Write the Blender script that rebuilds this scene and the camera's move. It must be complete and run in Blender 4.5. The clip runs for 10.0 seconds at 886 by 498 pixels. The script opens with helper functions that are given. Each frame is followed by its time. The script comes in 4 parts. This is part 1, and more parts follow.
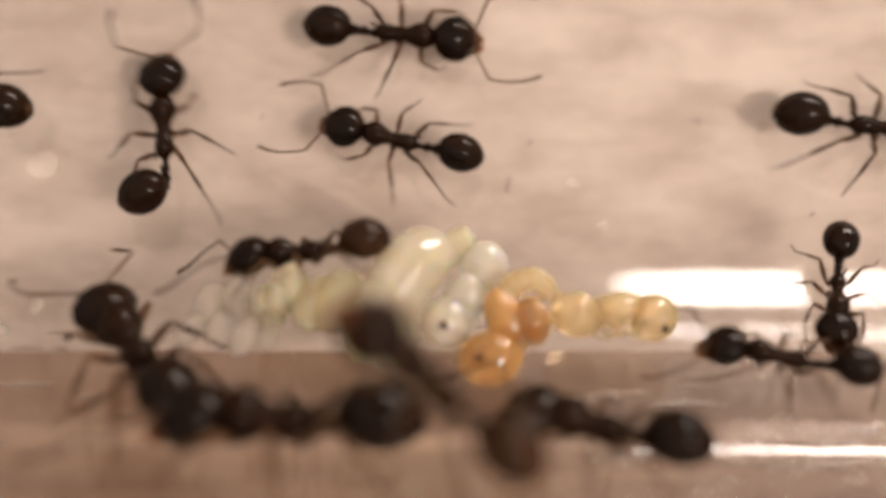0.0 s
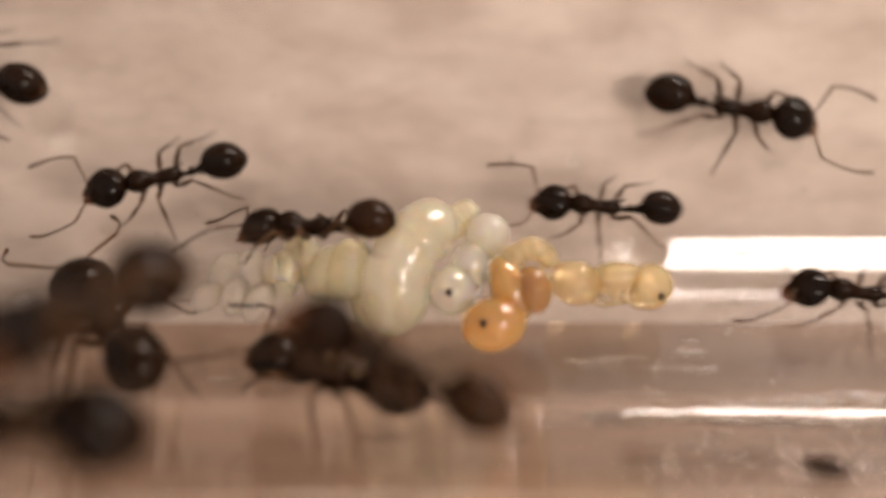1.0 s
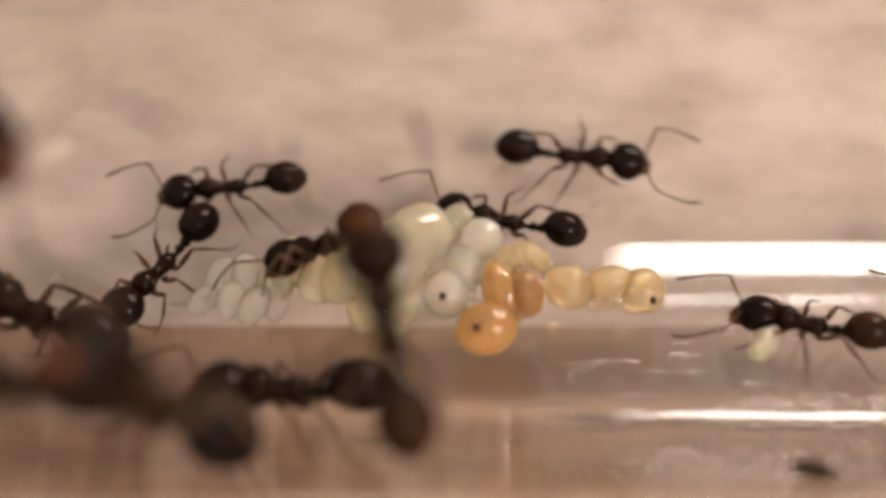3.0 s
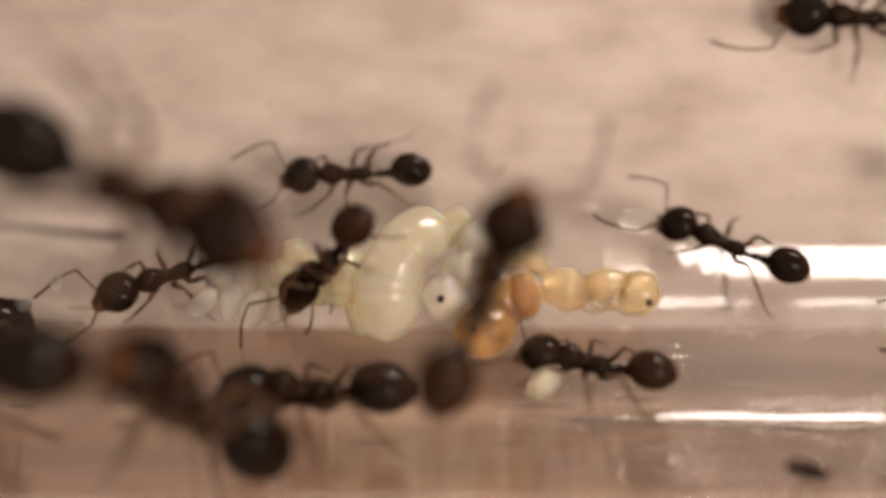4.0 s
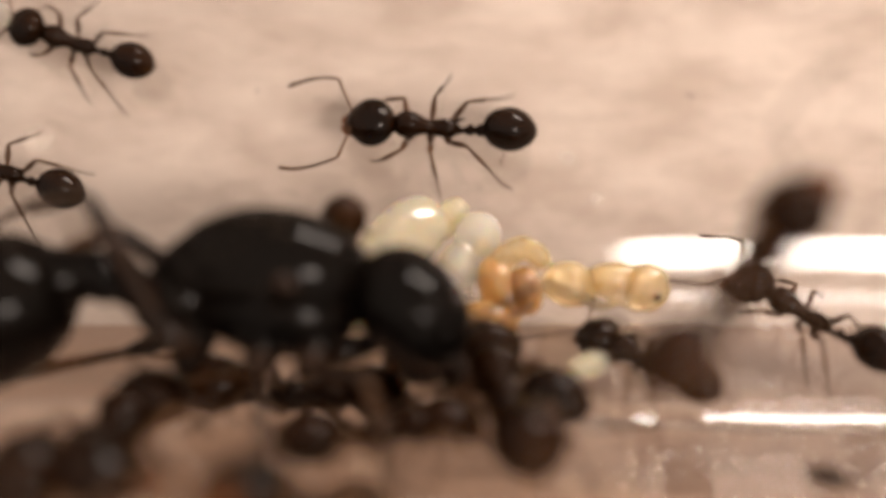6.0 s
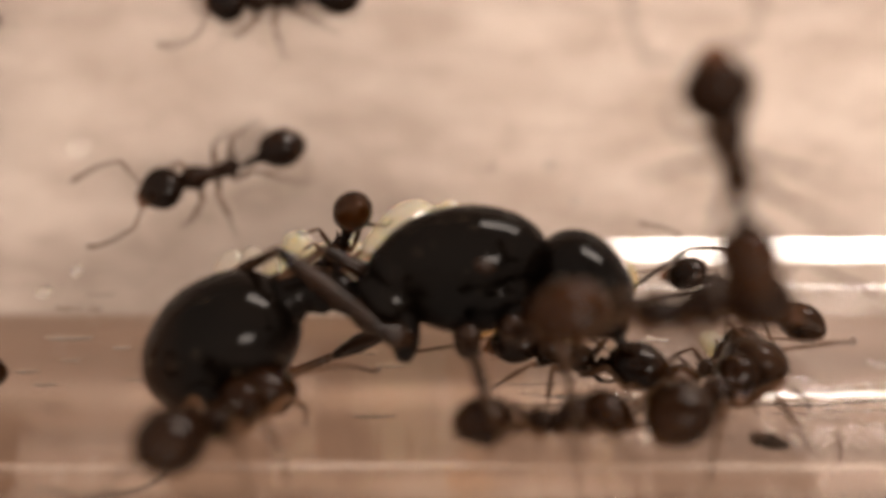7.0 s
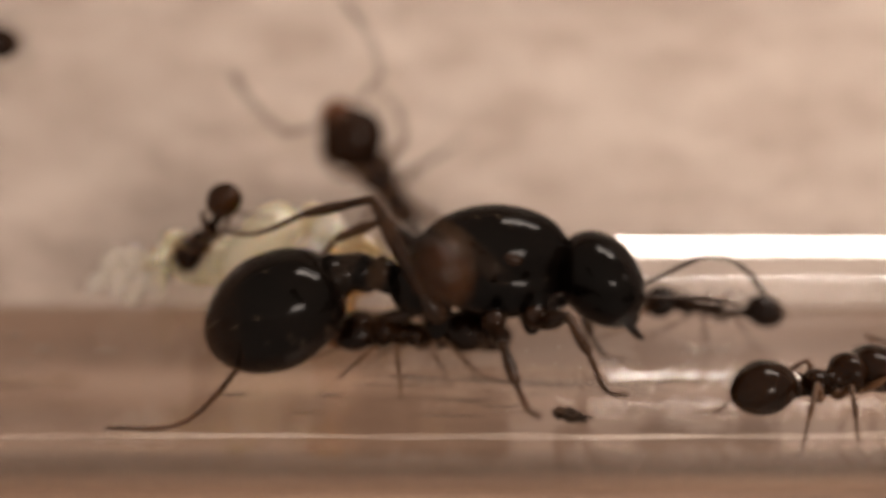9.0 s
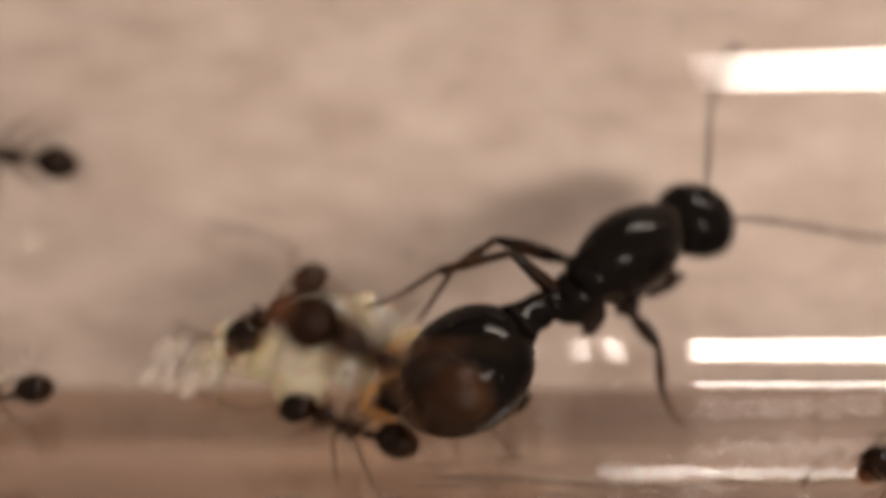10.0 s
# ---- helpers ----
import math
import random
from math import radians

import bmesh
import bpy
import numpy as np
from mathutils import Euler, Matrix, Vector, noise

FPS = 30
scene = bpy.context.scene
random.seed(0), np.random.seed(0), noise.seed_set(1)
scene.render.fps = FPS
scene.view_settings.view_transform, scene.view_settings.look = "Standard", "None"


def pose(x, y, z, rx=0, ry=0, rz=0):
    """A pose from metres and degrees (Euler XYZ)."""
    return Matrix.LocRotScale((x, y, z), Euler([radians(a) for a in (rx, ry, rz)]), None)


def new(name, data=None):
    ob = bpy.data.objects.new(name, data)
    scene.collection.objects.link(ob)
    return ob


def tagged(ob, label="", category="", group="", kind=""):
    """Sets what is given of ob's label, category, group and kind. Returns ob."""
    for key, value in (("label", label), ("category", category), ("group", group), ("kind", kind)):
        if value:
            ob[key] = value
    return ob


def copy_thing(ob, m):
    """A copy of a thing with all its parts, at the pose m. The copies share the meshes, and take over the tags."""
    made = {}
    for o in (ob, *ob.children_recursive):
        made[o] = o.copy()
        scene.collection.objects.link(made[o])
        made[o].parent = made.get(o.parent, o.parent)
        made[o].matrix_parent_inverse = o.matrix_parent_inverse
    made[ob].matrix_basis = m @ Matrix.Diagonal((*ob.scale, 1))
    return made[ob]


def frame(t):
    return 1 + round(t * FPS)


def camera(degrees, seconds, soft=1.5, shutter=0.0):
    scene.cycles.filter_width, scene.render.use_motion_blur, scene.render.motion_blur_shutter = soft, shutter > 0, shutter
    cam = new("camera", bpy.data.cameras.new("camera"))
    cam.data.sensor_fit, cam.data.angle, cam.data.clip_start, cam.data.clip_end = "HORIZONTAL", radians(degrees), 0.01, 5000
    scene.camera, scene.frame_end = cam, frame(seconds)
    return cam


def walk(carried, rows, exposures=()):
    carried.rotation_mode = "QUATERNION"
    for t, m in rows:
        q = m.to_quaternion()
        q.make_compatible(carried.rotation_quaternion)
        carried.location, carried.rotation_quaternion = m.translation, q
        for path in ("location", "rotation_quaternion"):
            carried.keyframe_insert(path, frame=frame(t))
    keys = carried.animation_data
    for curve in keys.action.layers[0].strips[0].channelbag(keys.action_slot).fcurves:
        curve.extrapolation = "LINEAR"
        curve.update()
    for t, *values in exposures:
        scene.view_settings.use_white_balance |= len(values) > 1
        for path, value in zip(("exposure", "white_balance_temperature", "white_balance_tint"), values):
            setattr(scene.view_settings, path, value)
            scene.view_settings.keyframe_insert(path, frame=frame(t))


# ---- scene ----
# Camera: a close-up lens looking straight down into a glass tube, lengths in millimetres times MM.
MM = 0.001
WAY = [
    (0, 0.053, 0.465, 20.60),
    (0.5, 0.058, 0.095, 19.50),
    (1, -0.039, -0.030, 21.36),
    (1.5, 0.000, 0.000, 22.00),
    (2, 0.087, 0.043, 21.23),
    (2.5, 0.079, 0.049, 21.57),
    (2.7, 0.070, 0.042, 21.50),
    (3.8, 0.072, 0.063, 21.57),
    (4, 0.102, 0.095, 21.70),
    (4.5, 0.124, 0.082, 21.00),
    (5, 0.151, 0.034, 20.96),
    (5.2, 0.153, 0.020, 20.80),
    (6.3, 0.163, -0.109, 20.60),
    (6.5, 0.234, -0.181, 20.20),
    (7, 0.240, -0.086, 23.10),
    (7.5, 1.017, -0.408, 26.30),
    (8, 1.480, -0.201, 26.20),
    (8.5, 2.162, -0.382, 25.30),
    (9, 3.176, -0.149, 25.40),
    (9.5, 4.864, -0.404, 25.30),
    (9.7, 3.182, -0.148, 25.30),
    (9.8, 1.869, 0.396, 25.30),
    (9.9, 1.838, 1.073, 25.30),
    (10, 2.033, 1.791, 25.30),
]
cam = camera(45.0, 10.0, soft=4.0, shutter=0.35)
cam.data.dof.use_dof = True
cam.data.dof.focus_distance = 19.0 * MM
cam.data.dof.aperture_fstop = 33.0
walk(cam, [(t, pose(x * MM, y * MM, z * MM)) for t, x, y, z in WAY],
     [(0, 0.26), (0.6, 0.23), (1.0, 0.09), (1.5, 0.08), (4.5, 0.09), (6.4, 0.46), (7.4, 0.22), (8.5, 0.12), (9, -0.08), (9.6, -0.05), (10, -0.14)])

# ---- light: a dim warm room, a lamp strip beside the tube and a panel above it, plus an added glare lamp ----
world = bpy.data.worlds.new("room_light")
scene.world = world
world.use_nodes = True
sky, room = world.node_tree.nodes, world.node_tree.links
sky["Background"].inputs["Color"].default_value = (1.0, 0.78, 0.635, 1)
way_up, height, lift = sky.new("ShaderNodeTexCoord"), sky.new("ShaderNodeSeparateXYZ"), sky.new("ShaderNodeMapRange")
room.new(way_up.outputs["Generated"], height.inputs[0])
room.new(height.outputs["Z"], lift.inputs["Value"])
lift.inputs["From Min"].default_value, lift.inputs["From Max"].default_value = -0.2, 1.0
lift.inputs["To Min"].default_value, lift.inputs["To Max"].default_value = 0.42, 0.98
room.new(lift.outputs["Result"], sky["Background"].inputs["Strength"])


def area_lamp(name, where, size, size_y, watts, colour):
    data = bpy.data.lights.new(name, "AREA")
    data.shape, data.size, data.size_y = "RECTANGLE", size * MM, size_y * MM
    data.energy, data.color = watts, colour
    ob = new(name, data)
    ob.matrix_world = where
    return ob


WARM = (1.0, 0.85, 0.745)
area_lamp("side_lamp", pose(35 * MM, 52 * MM, 21.6 * MM, -72, 0, 0), 44, 6.2, 0.034, WARM)
area_lamp("top_lamp", pose(34.6 * MM, -5.5 * MM, 65.5 * MM, 6, 36, 0), 20, 12, 0.0172, WARM)
# added slim lamp: imitates the glass wall's second reflection of the side lamp
area_lamp("strip_lamp", pose(35 * MM, 55 * MM, 12.5 * MM, -79, 0, 0), 42, 0.9, 0.0052, WARM)


# ---- materials ----
def nodes_of(name):
    m = bpy.data.materials.new(name)
    m.use_nodes = True
    return m, m.node_tree.nodes, m.node_tree.links, m.node_tree.nodes["Principled BSDF"]


def noise_node(n, l, scale, detail=4, rough=0.55, stretch=None):
    co = n.new("ShaderNodeTexCoord")
    tx = n.new("ShaderNodeTexNoise")
    tx.inputs["Scale"].default_value = scale
    tx.inputs["Detail"].default_value = detail
    tx.inputs["Roughness"].default_value = rough
    if stretch:
        mp = n.new("ShaderNodeMapping")
        mp.inputs["Scale"].default_value = stretch
        l.new(co.outputs["Object"], mp.inputs["Vector"])
        l.new(mp.outputs["Vector"], tx.inputs["Vector"])
    else:
        l.new(co.outputs["Object"], tx.inputs["Vector"])
    return tx


def ramp_node(n, l, source, stops):
    r = n.new("ShaderNodeValToRGB")
    while len(r.color_ramp.elements) < len(stops):
        r.color_ramp.elements.new(0.5)
    for e, (p, c) in zip(r.color_ramp.elements, stops):
        e.position, e.color = p, (*c, 1)
    l.new(source, r.inputs["Fac"])
    return r


def bump_node(n, l, source, bsdf, strength, distance):
    b = n.new("ShaderNodeBump")
    b.inputs["Strength"].default_value = strength
    b.inputs["Distance"].default_value = distance
    l.new(source, b.inputs["Height"])
    l.new(b.outputs["Normal"], bsdf.inputs["Normal"])


def chitin(name, dark, light, rough=0.16, scale=2500.0, sss=0.0, bump=0.25, shine=0.16, hind=None):
    """Insect cuticle: two tones, fine pits, a varnished coat."""
    m, n, l, b = nodes_of(name)
    a = noise_node(n, l, scale * 0.45, 3)
    c = ramp_node(n, l, a.outputs["Fac"], [(0.35, dark), (0.72, light)])
    if hind:
        co, sep, mix = n.new("ShaderNodeTexCoord"), n.new("ShaderNodeSeparateXYZ"), n.new("ShaderNodeMixRGB")
        l.new(co.outputs["Generated"], sep.inputs[0])
        fade = ramp_node(n, l, sep.outputs["X"], [(0.02, (1, 1, 1)), (0.36, (0, 0, 0))])
        l.new(fade.outputs["Color"], mix.inputs["Fac"])
        l.new(c.outputs["Color"], mix.inputs["Color1"])
        mix.inputs["Color2"].default_value = (*hind, 1)
        l.new(mix.outputs["Color"], b.inputs["Base Color"])
    else:
        l.new(c.outputs["Color"], b.inputs["Base Color"])
    f = noise_node(n, l, scale * 6, 2)
    r = ramp_node(n, l, f.outputs["Fac"], [(0.3, (rough * 0.7,) * 3), (0.8, (rough * 1.6,) * 3)])
    l.new(r.outputs["Color"], b.inputs["Roughness"])
    bump_node(n, l, f.outputs["Fac"], b, bump, 0.01 * MM)
    b.inputs["IOR"].default_value = 1.5
    b.inputs["Specular IOR Level"].default_value = shine
    if sss:
        b.inputs["Subsurface Weight"].default_value = sss
        b.inputs["Subsurface Radius"].default_value = (0.25 * MM, 0.1 * MM, 0.04 * MM)
        b.inputs["Subsurface Scale"].default_value = 1.0
    return m


CHITIN = chitin("black_cuticle", (0.0034, 0.0013, 0.0005), (0.0135, 0.005, 0.0017), 0.055, 2500, 0, 0.1, 0.12)
CHITIN_BROWN = chitin("brown_cuticle", (0.004, 0.0014, 0.0004), (0.0155, 0.0053, 0.0014), 0.06, 2200, 0, 0.1, 0.1)
CHITIN_QUEEN = chitin("queen_cuticle", (0.001, 0.0008, 0.0007), (0.004, 0.0026, 0.0018), 0.06, 1400, 0, 0.36, 0.085)
AMBER_CUTICLE = chitin("amber_cuticle", (0.014, 0.0048, 0.0012), (0.046, 0.016, 0.0036), 0.07, 1500, 0.2, 0.1, 0.14)
LEG = chitin("leg_cuticle", (0.028, 0.0135, 0.0065), (0.1, 0.05, 0.024), 0.25, 4000)
LEG_PALE = chitin("pale_leg_cuticle", (0.02, 0.0085, 0.0034), (0.075, 0.033, 0.013), 0.28, 4000)
LEG_QUEEN = chitin("queen_leg_cuticle", (0.004, 0.002, 0.0012), (0.02, 0.009, 0.0042), 0.2, 2500)
SHIN = chitin("pale_shin_cuticle", (0.034, 0.017, 0.0078), (0.11, 0.056, 0.026), 0.28, 4000)
SHIN_QUEEN = chitin("queen_shin_cuticle", (0.012, 0.006, 0.003), (0.065, 0.03, 0.013), 0.24, 2500)
MANDIBLE = chitin("mandible_cuticle", (0.06, 0.02, 0.007), (0.2, 0.075, 0.025), 0.22, 4000)
FACE = chitin("amber_face_cuticle", (0.02, 0.007, 0.0025), (0.07, 0.026, 0.009), 0.12, 3000)
GASTER = chitin("black_gaster_cuticle", (0.0034, 0.0013, 0.0005), (0.0135, 0.005, 0.0017), 0.055, 2500, 0, 0.1, 0.12, (0.012, 0.005, 0.002))
GASTER_BROWN = chitin("brown_gaster_cuticle", (0.0045, 0.0016, 0.0005), (0.017, 0.006, 0.0018), 0.06, 2200, 0, 0.1, 0.1, (0.018, 0.007, 0.0024))
GASTER_TIP = chitin("pale_gaster_tip", (0.02, 0.009, 0.004), (0.05, 0.022, 0.009), 0.12, 3000)
QUEEN_GASTER = chitin("queen_gaster_cuticle", (0.001, 0.0008, 0.0007), (0.004, 0.0026, 0.0018), 0.06, 1400, 0, 0.36, 0.085, (0.014, 0.006, 0.0025))
BRISTLE = chitin("pale_bristles", (0.06, 0.045, 0.03), (0.17, 0.125, 0.08), 0.25, 3000)
EYE = chitin("eye_facets", (0.004, 0.004, 0.004), (0.012, 0.01, 0.009), 0.3, 9000)


def brood_skin(name, low, high, sss, rough=0.22, clear=0.0, radius=0.6):
    m, n, l, b = nodes_of(name)
    a = noise_node(n, l, 1100, 4)
    c = ramp_node(n, l, a.outputs["Fac"], [(0.3, low), (0.7, high)])
    l.new(c.outputs["Color"], b.inputs["Base Color"])
    f = noise_node(n, l, 5200, 3)
    bump_node(n, l, f.outputs["Fac"], b, 0.1, 0.02 * MM)
    b.inputs["Roughness"].default_value = rough
    b.inputs["IOR"].default_value = 1.15
    b.inputs["Subsurface Weight"].default_value = sss
    b.inputs["Subsurface Radius"].default_value = (radius * MM, radius * 0.75 * MM, radius * 0.45 * MM)
    b.inputs["Subsurface Scale"].default_value = 1.0
    b.inputs["Transmission Weight"].default_value = clear
    b.inputs["Coat Weight"].default_value = 1.0
    b.inputs["Coat IOR"].default_value = 1.65
    b.inputs["Coat Roughness"].default_value = 0.03
    return m


CREAM = brood_skin("larva_skin", (0.82, 0.76, 0.57), (0.91, 0.87, 0.72), 1.0, 0.16, 0.78, 0.9)
JELLY = brood_skin("young_larva_skin", (0.86, 0.76, 0.52), (0.92, 0.86, 0.66), 1.0, 0.24, 0.76, 0.9)
MILK = brood_skin("milky_larva_skin", (0.9, 0.87, 0.79), (0.96, 0.94, 0.88), 0.9, 0.34, 0.95, 1.0)
PUPA_WHITE = brood_skin("white_pupa_skin", (0.88, 0.84, 0.7), (0.94, 0.91, 0.8), 1.0, 0.22, 0.78, 0.9)
AMBER = brood_skin("amber_pupa_skin", (0.8, 0.6, 0.31), (0.9, 0.75, 0.48), 0.9, 0.2, 0.82, 0.8)
ORANGE = brood_skin("orange_pupa_skin", (0.78, 0.42, 0.11), (0.9, 0.58, 0.23), 0.9, 0.2, 0.8, 0.8)
TAN = brood_skin("tan_pupa_skin", (0.36, 0.18, 0.05), (0.55, 0.32, 0.11), 0.9, 0.1, 0.66, 0.7)
PUPA_EYE = chitin("pupa_eye", (0.012, 0.008, 0.006), (0.03, 0.018, 0.01), 0.3, 6000)

# dried water film
STAIN, sn, sl, sb = nodes_of("dried_water_film")
sb.inputs["Base Color"].default_value = (0.97, 0.96, 0.94, 1)
sb.inputs["Transmission Weight"].default_value = 0.96
sb.inputs["IOR"].default_value = 1.02
sw = noise_node(sn, sl, 3000, 3)
sr = ramp_node(sn, sl, sw.outputs["Fac"], [(0.3, (0.05, 0.05, 0.05)), (0.7, (0.16, 0.16, 0.16))])
sl.new(sr.outputs["Color"], sb.inputs["Roughness"])

# pale chalky tone that paints a bright glint line on the tube wall
GLINT_LINE, fn, fl, fb = nodes_of("painted_glint_line")
fb.inputs["Base Color"].default_value = (0.86, 0.8, 0.74, 1)
fb.inputs["IOR"].default_value = 1.05
fb.inputs["Roughness"].default_value = 0.25
fw = noise_node(fn, fl, 900, 3, 0.6, (0.12, 1.0, 1.0))
fr = ramp_node(fn, fl, fw.outputs["Fac"], [(0.35, (0.98, 0.98, 0.98)), (0.7, (0.8, 0.8, 0.8))])
fl.new(fr.outputs["Color"], fb.inputs["Transmission Weight"])

# clear glass
GLASS, gn, gl, gb = nodes_of("tube_glass")
gb.inputs["Base Color"].default_value = (0.99, 0.985, 0.975, 1)
gb.inputs["Transmission Weight"].default_value = 1.0
gb.inputs["Roughness"].default_value = 0.0
gb.inputs["IOR"].default_value = 1.47
gw = noise_node(gn, gl, 420, 3, 0.5, (0.16, 1.0, 1.0))
bump_node(gn, gl, gw.outputs["Fac"], gb, 0.04, 0.05 * MM)

# pale sanded wooden board under the tube
BOARD, bn, bl, bb = nodes_of("pale_board")
g1 = noise_node(bn, bl, 1150, 6, 0.65, (0.45, 1.0, 1.0))
g2 = noise_node(bn, bl, 260, 3, 0.5, (0.45, 1.0, 1.0))
half = bn.new("ShaderNodeMixRGB")
half.inputs["Fac"].default_value = 0.28
bl.new(g1.outputs["Fac"], half.inputs["Color1"])
bl.new(g2.outputs["Fac"], half.inputs["Color2"])
bc = ramp_node(bn, bl, half.outputs[0], [(0.4, (0.385, 0.312, 0.264)), (0.5, (0.462, 0.39, 0.338)), (0.6, (0.545, 0.468, 0.412))])
bl.new(bc.outputs["Color"], bb.inputs["Base Color"])
bb.inputs["Roughness"].default_value = 0.6
bump_node(bn, bl, g1.outputs["Fac"], bb, 0.3, 0.08 * MM)

# browner table below, with long pale streaks in its grain
TABLE, tn, tl, tb = nodes_of("brown_table")
t1 = noise_node(tn, tl, 520, 4, 0.65, (0.08, 1.0, 1.0))
t2 = noise_node(tn, tl, 150, 4, 0.6, (0.3, 1.0, 1.0))
tm = tn.new("ShaderNodeMath")
tm.operation = "MULTIPLY_ADD"
tm.inputs[1].default_value = 0.5
tl.new(t1.outputs["Fac"], tm.inputs[0])
th = tn.new("ShaderNodeMath")
th.operation = "MULTIPLY"
th.inputs[1].default_value = 0.5
tl.new(t2.outputs["Fac"], th.inputs[0])
tl.new(th.outputs[0], tm.inputs[2])
tc = ramp_node(tn, tl, tm.outputs[0], [(0.38, (0.13, 0.076, 0.047)), (0.48, (0.228, 0.14, 0.092)), (0.56, (0.305, 0.197, 0.134)), (0.64, (0.45, 0.324, 0.238))])
tl.new(tc.outputs["Color"], tb.inputs["Base Color"])
tb.inputs["Roughness"].default_value = 0.4
bump_node(tn, tl, t1.outputs["Fac"], tb, 0.35, 0.08 * MM)

GRIT = chitin("grit", (0.01, 0.005, 0.0025), (0.055, 0.028, 0.013), 0.6, 5000, 0, 1.0)


# ---- mesh helpers (lengths in millimetres) ----
def part(name, bm, material, parent=None, label="", smooth=True, recalc=True):
    """Links a bmesh as one mesh object under a thing or a part."""
    if recalc:
        bmesh.ops.recalc_face_normals(bm, faces=bm.faces)
    bmesh.ops.scale(bm, vec=(MM, MM, MM), verts=bm.verts)
    me = bpy.data.meshes.new(name)
    bm.to_mesh(me)
    bm.free()
    me.materials.append(material)
    if smooth:
        me.polygons.foreach_set("use_smooth", [True] * len(me.polygons))
    ob = new(name, me)
    if parent:
        ob.parent = parent
    if label:
        ob["label"] = label
    return ob


def blob(bm, centre, radii, turn=(0, 0, 0), u=20, v=14, shape=None):
    """An ellipsoid; shape(p) bends the unit sphere first."""
    made = bmesh.ops.create_uvsphere(bm, u_segments=u, v_segments=v, radius=1.0)["verts"]
    m = pose(0, 0, 0, *turn)
    for vert in made:
        p = vert.co.copy()
        if shape:
            p = Vector(shape(p))
        vert.co = m @ Vector((p.x * radii[0], p.y * radii[1], p.z * radii[2])) + Vector(centre)
    return made


def sweep(bm, points, radii, n=8, flat=1.0):
    """A tapered tube through the points, closed at both ends."""
    pts = [Vector(p) for p in points]
    rings = []
    side = Vector((0.31, 0.52, 0.8))
    for i, p in enumerate(pts):
        d = (pts[min(i + 1, len(pts) - 1)] - pts[max(i - 1, 0)]).normalized()
        a = d.cross(side)
        if a.length < 0.05:
            a = d.cross(Vector((1, 0, 0)))
        a.normalize()
        b = d.cross(a)
        rings.append([bm.verts.new(p + (a * math.cos(k * math.tau / n) + b * flat * math.sin(k * math.tau / n)) * radii[i]) for k in range(n)])
    for r, s in zip(rings, rings[1:]):
        for k in range(n):
            bm.faces.new((r[k], r[(k + 1) % n], s[(k + 1) % n], s[k]))
    bm.faces.new(rings[0])
    bm.faces.new(rings[-1])


def curve_through(points, steps=5):
    """Points on a smooth curve through the given ones."""
    p = [Vector(q) for q in points]
    p = [2 * p[0] - p[1]] + p + [2 * p[-1] - p[-2]]
    out = []
    for i in range(1, len(p) - 2):
        for k in range(steps):
            t = k / steps
            out.append(0.5 * (2 * p[i] + (p[i + 1] - p[i - 1]) * t + (2 * p[i - 1] - 5 * p[i] + 4 * p[i + 1] - p[i + 2]) * t * t
                              + (3 * p[i] - p[i - 1] - 3 * p[i + 1] + p[i + 2]) * t ** 3))
    out.append(p[-2])
    return out


# ---- the place: board, glass tube ----
RADIUS, AXIS_Y, AXIS_Z, WALL = 8.3, 4.6, 8.3, 0.18


def slab(name, x0, x1, y0, y1, top, thick, material):
    bm = bmesh.new()
    bmesh.ops.create_cube(bm, size=1.0)
    for v in bm.verts:
        v.co = Vector((x0 + (v.co.x + 0.5) * (x1 - x0), y0 + (v.co.y + 0.5) * (y1 - y0), top - (0.5 - v.co.z) * thick))
    bmesh.ops.bevel(bm, geom=bm.edges[:], offset=0.12, segments=3, affect="EDGES")
    return part(name, bm, material)


def make_board():
    tagged(slab("board", -300, 300, -1.6, 300, -WALL - 0.02, 4, BOARD), "pale beige wooden board under the glass tube", "board", kind="structure")
    tagged(slab("ground", -400, 400, -400, 400, -WALL - 4.02, 20, TABLE), "brown wooden table under the pale board", "table", kind="structure")


def make_tube():
    """A glass tube lying on the board, open along its upper side."""
    bm = bmesh.new()
    first, last, n, length = -118.0, 62.0, 140, 60
    inner, outer = [], []
    for i in range(n + 1):
        a = radians(first + (last - first) * i / n)
        s, c = math.sin(a), math.cos(a)
        for store, r in ((inner, RADIUS), (outer, RADIUS + WALL)):
            store.append([bm.verts.new((x, AXIS_Y + r * s, AXIS_Z - r * c)) for x in (-length, length)])
    for i in range(n):
        for store, flip in ((inner, False), (outer, True)):
            q = [store[i][0], store[i][1], store[i + 1][1], store[i + 1][0]]
            bm.faces.new(q[::-1] if flip else q)
    def patch(corners):
        bm.faces.new([bm.verts.new(v.co) for v in corners])

    patch((outer[0][0], outer[0][1], inner[0][1], inner[0][0]))
    patch((inner[n][0], inner[n][1], outer[n][1], outer[n][0]))
    for k in (0, 1):
        for i in range(n):
            patch((inner[i][k], inner[i + 1][k], outer[i + 1][k], outer[i][k]))
    ob = part("glass_tube", bm, GLASS, recalc=False)
    ob.visible_shadow = False
    return tagged(ob, "clear glass test tube lying on the board", "tube", kind="structure")


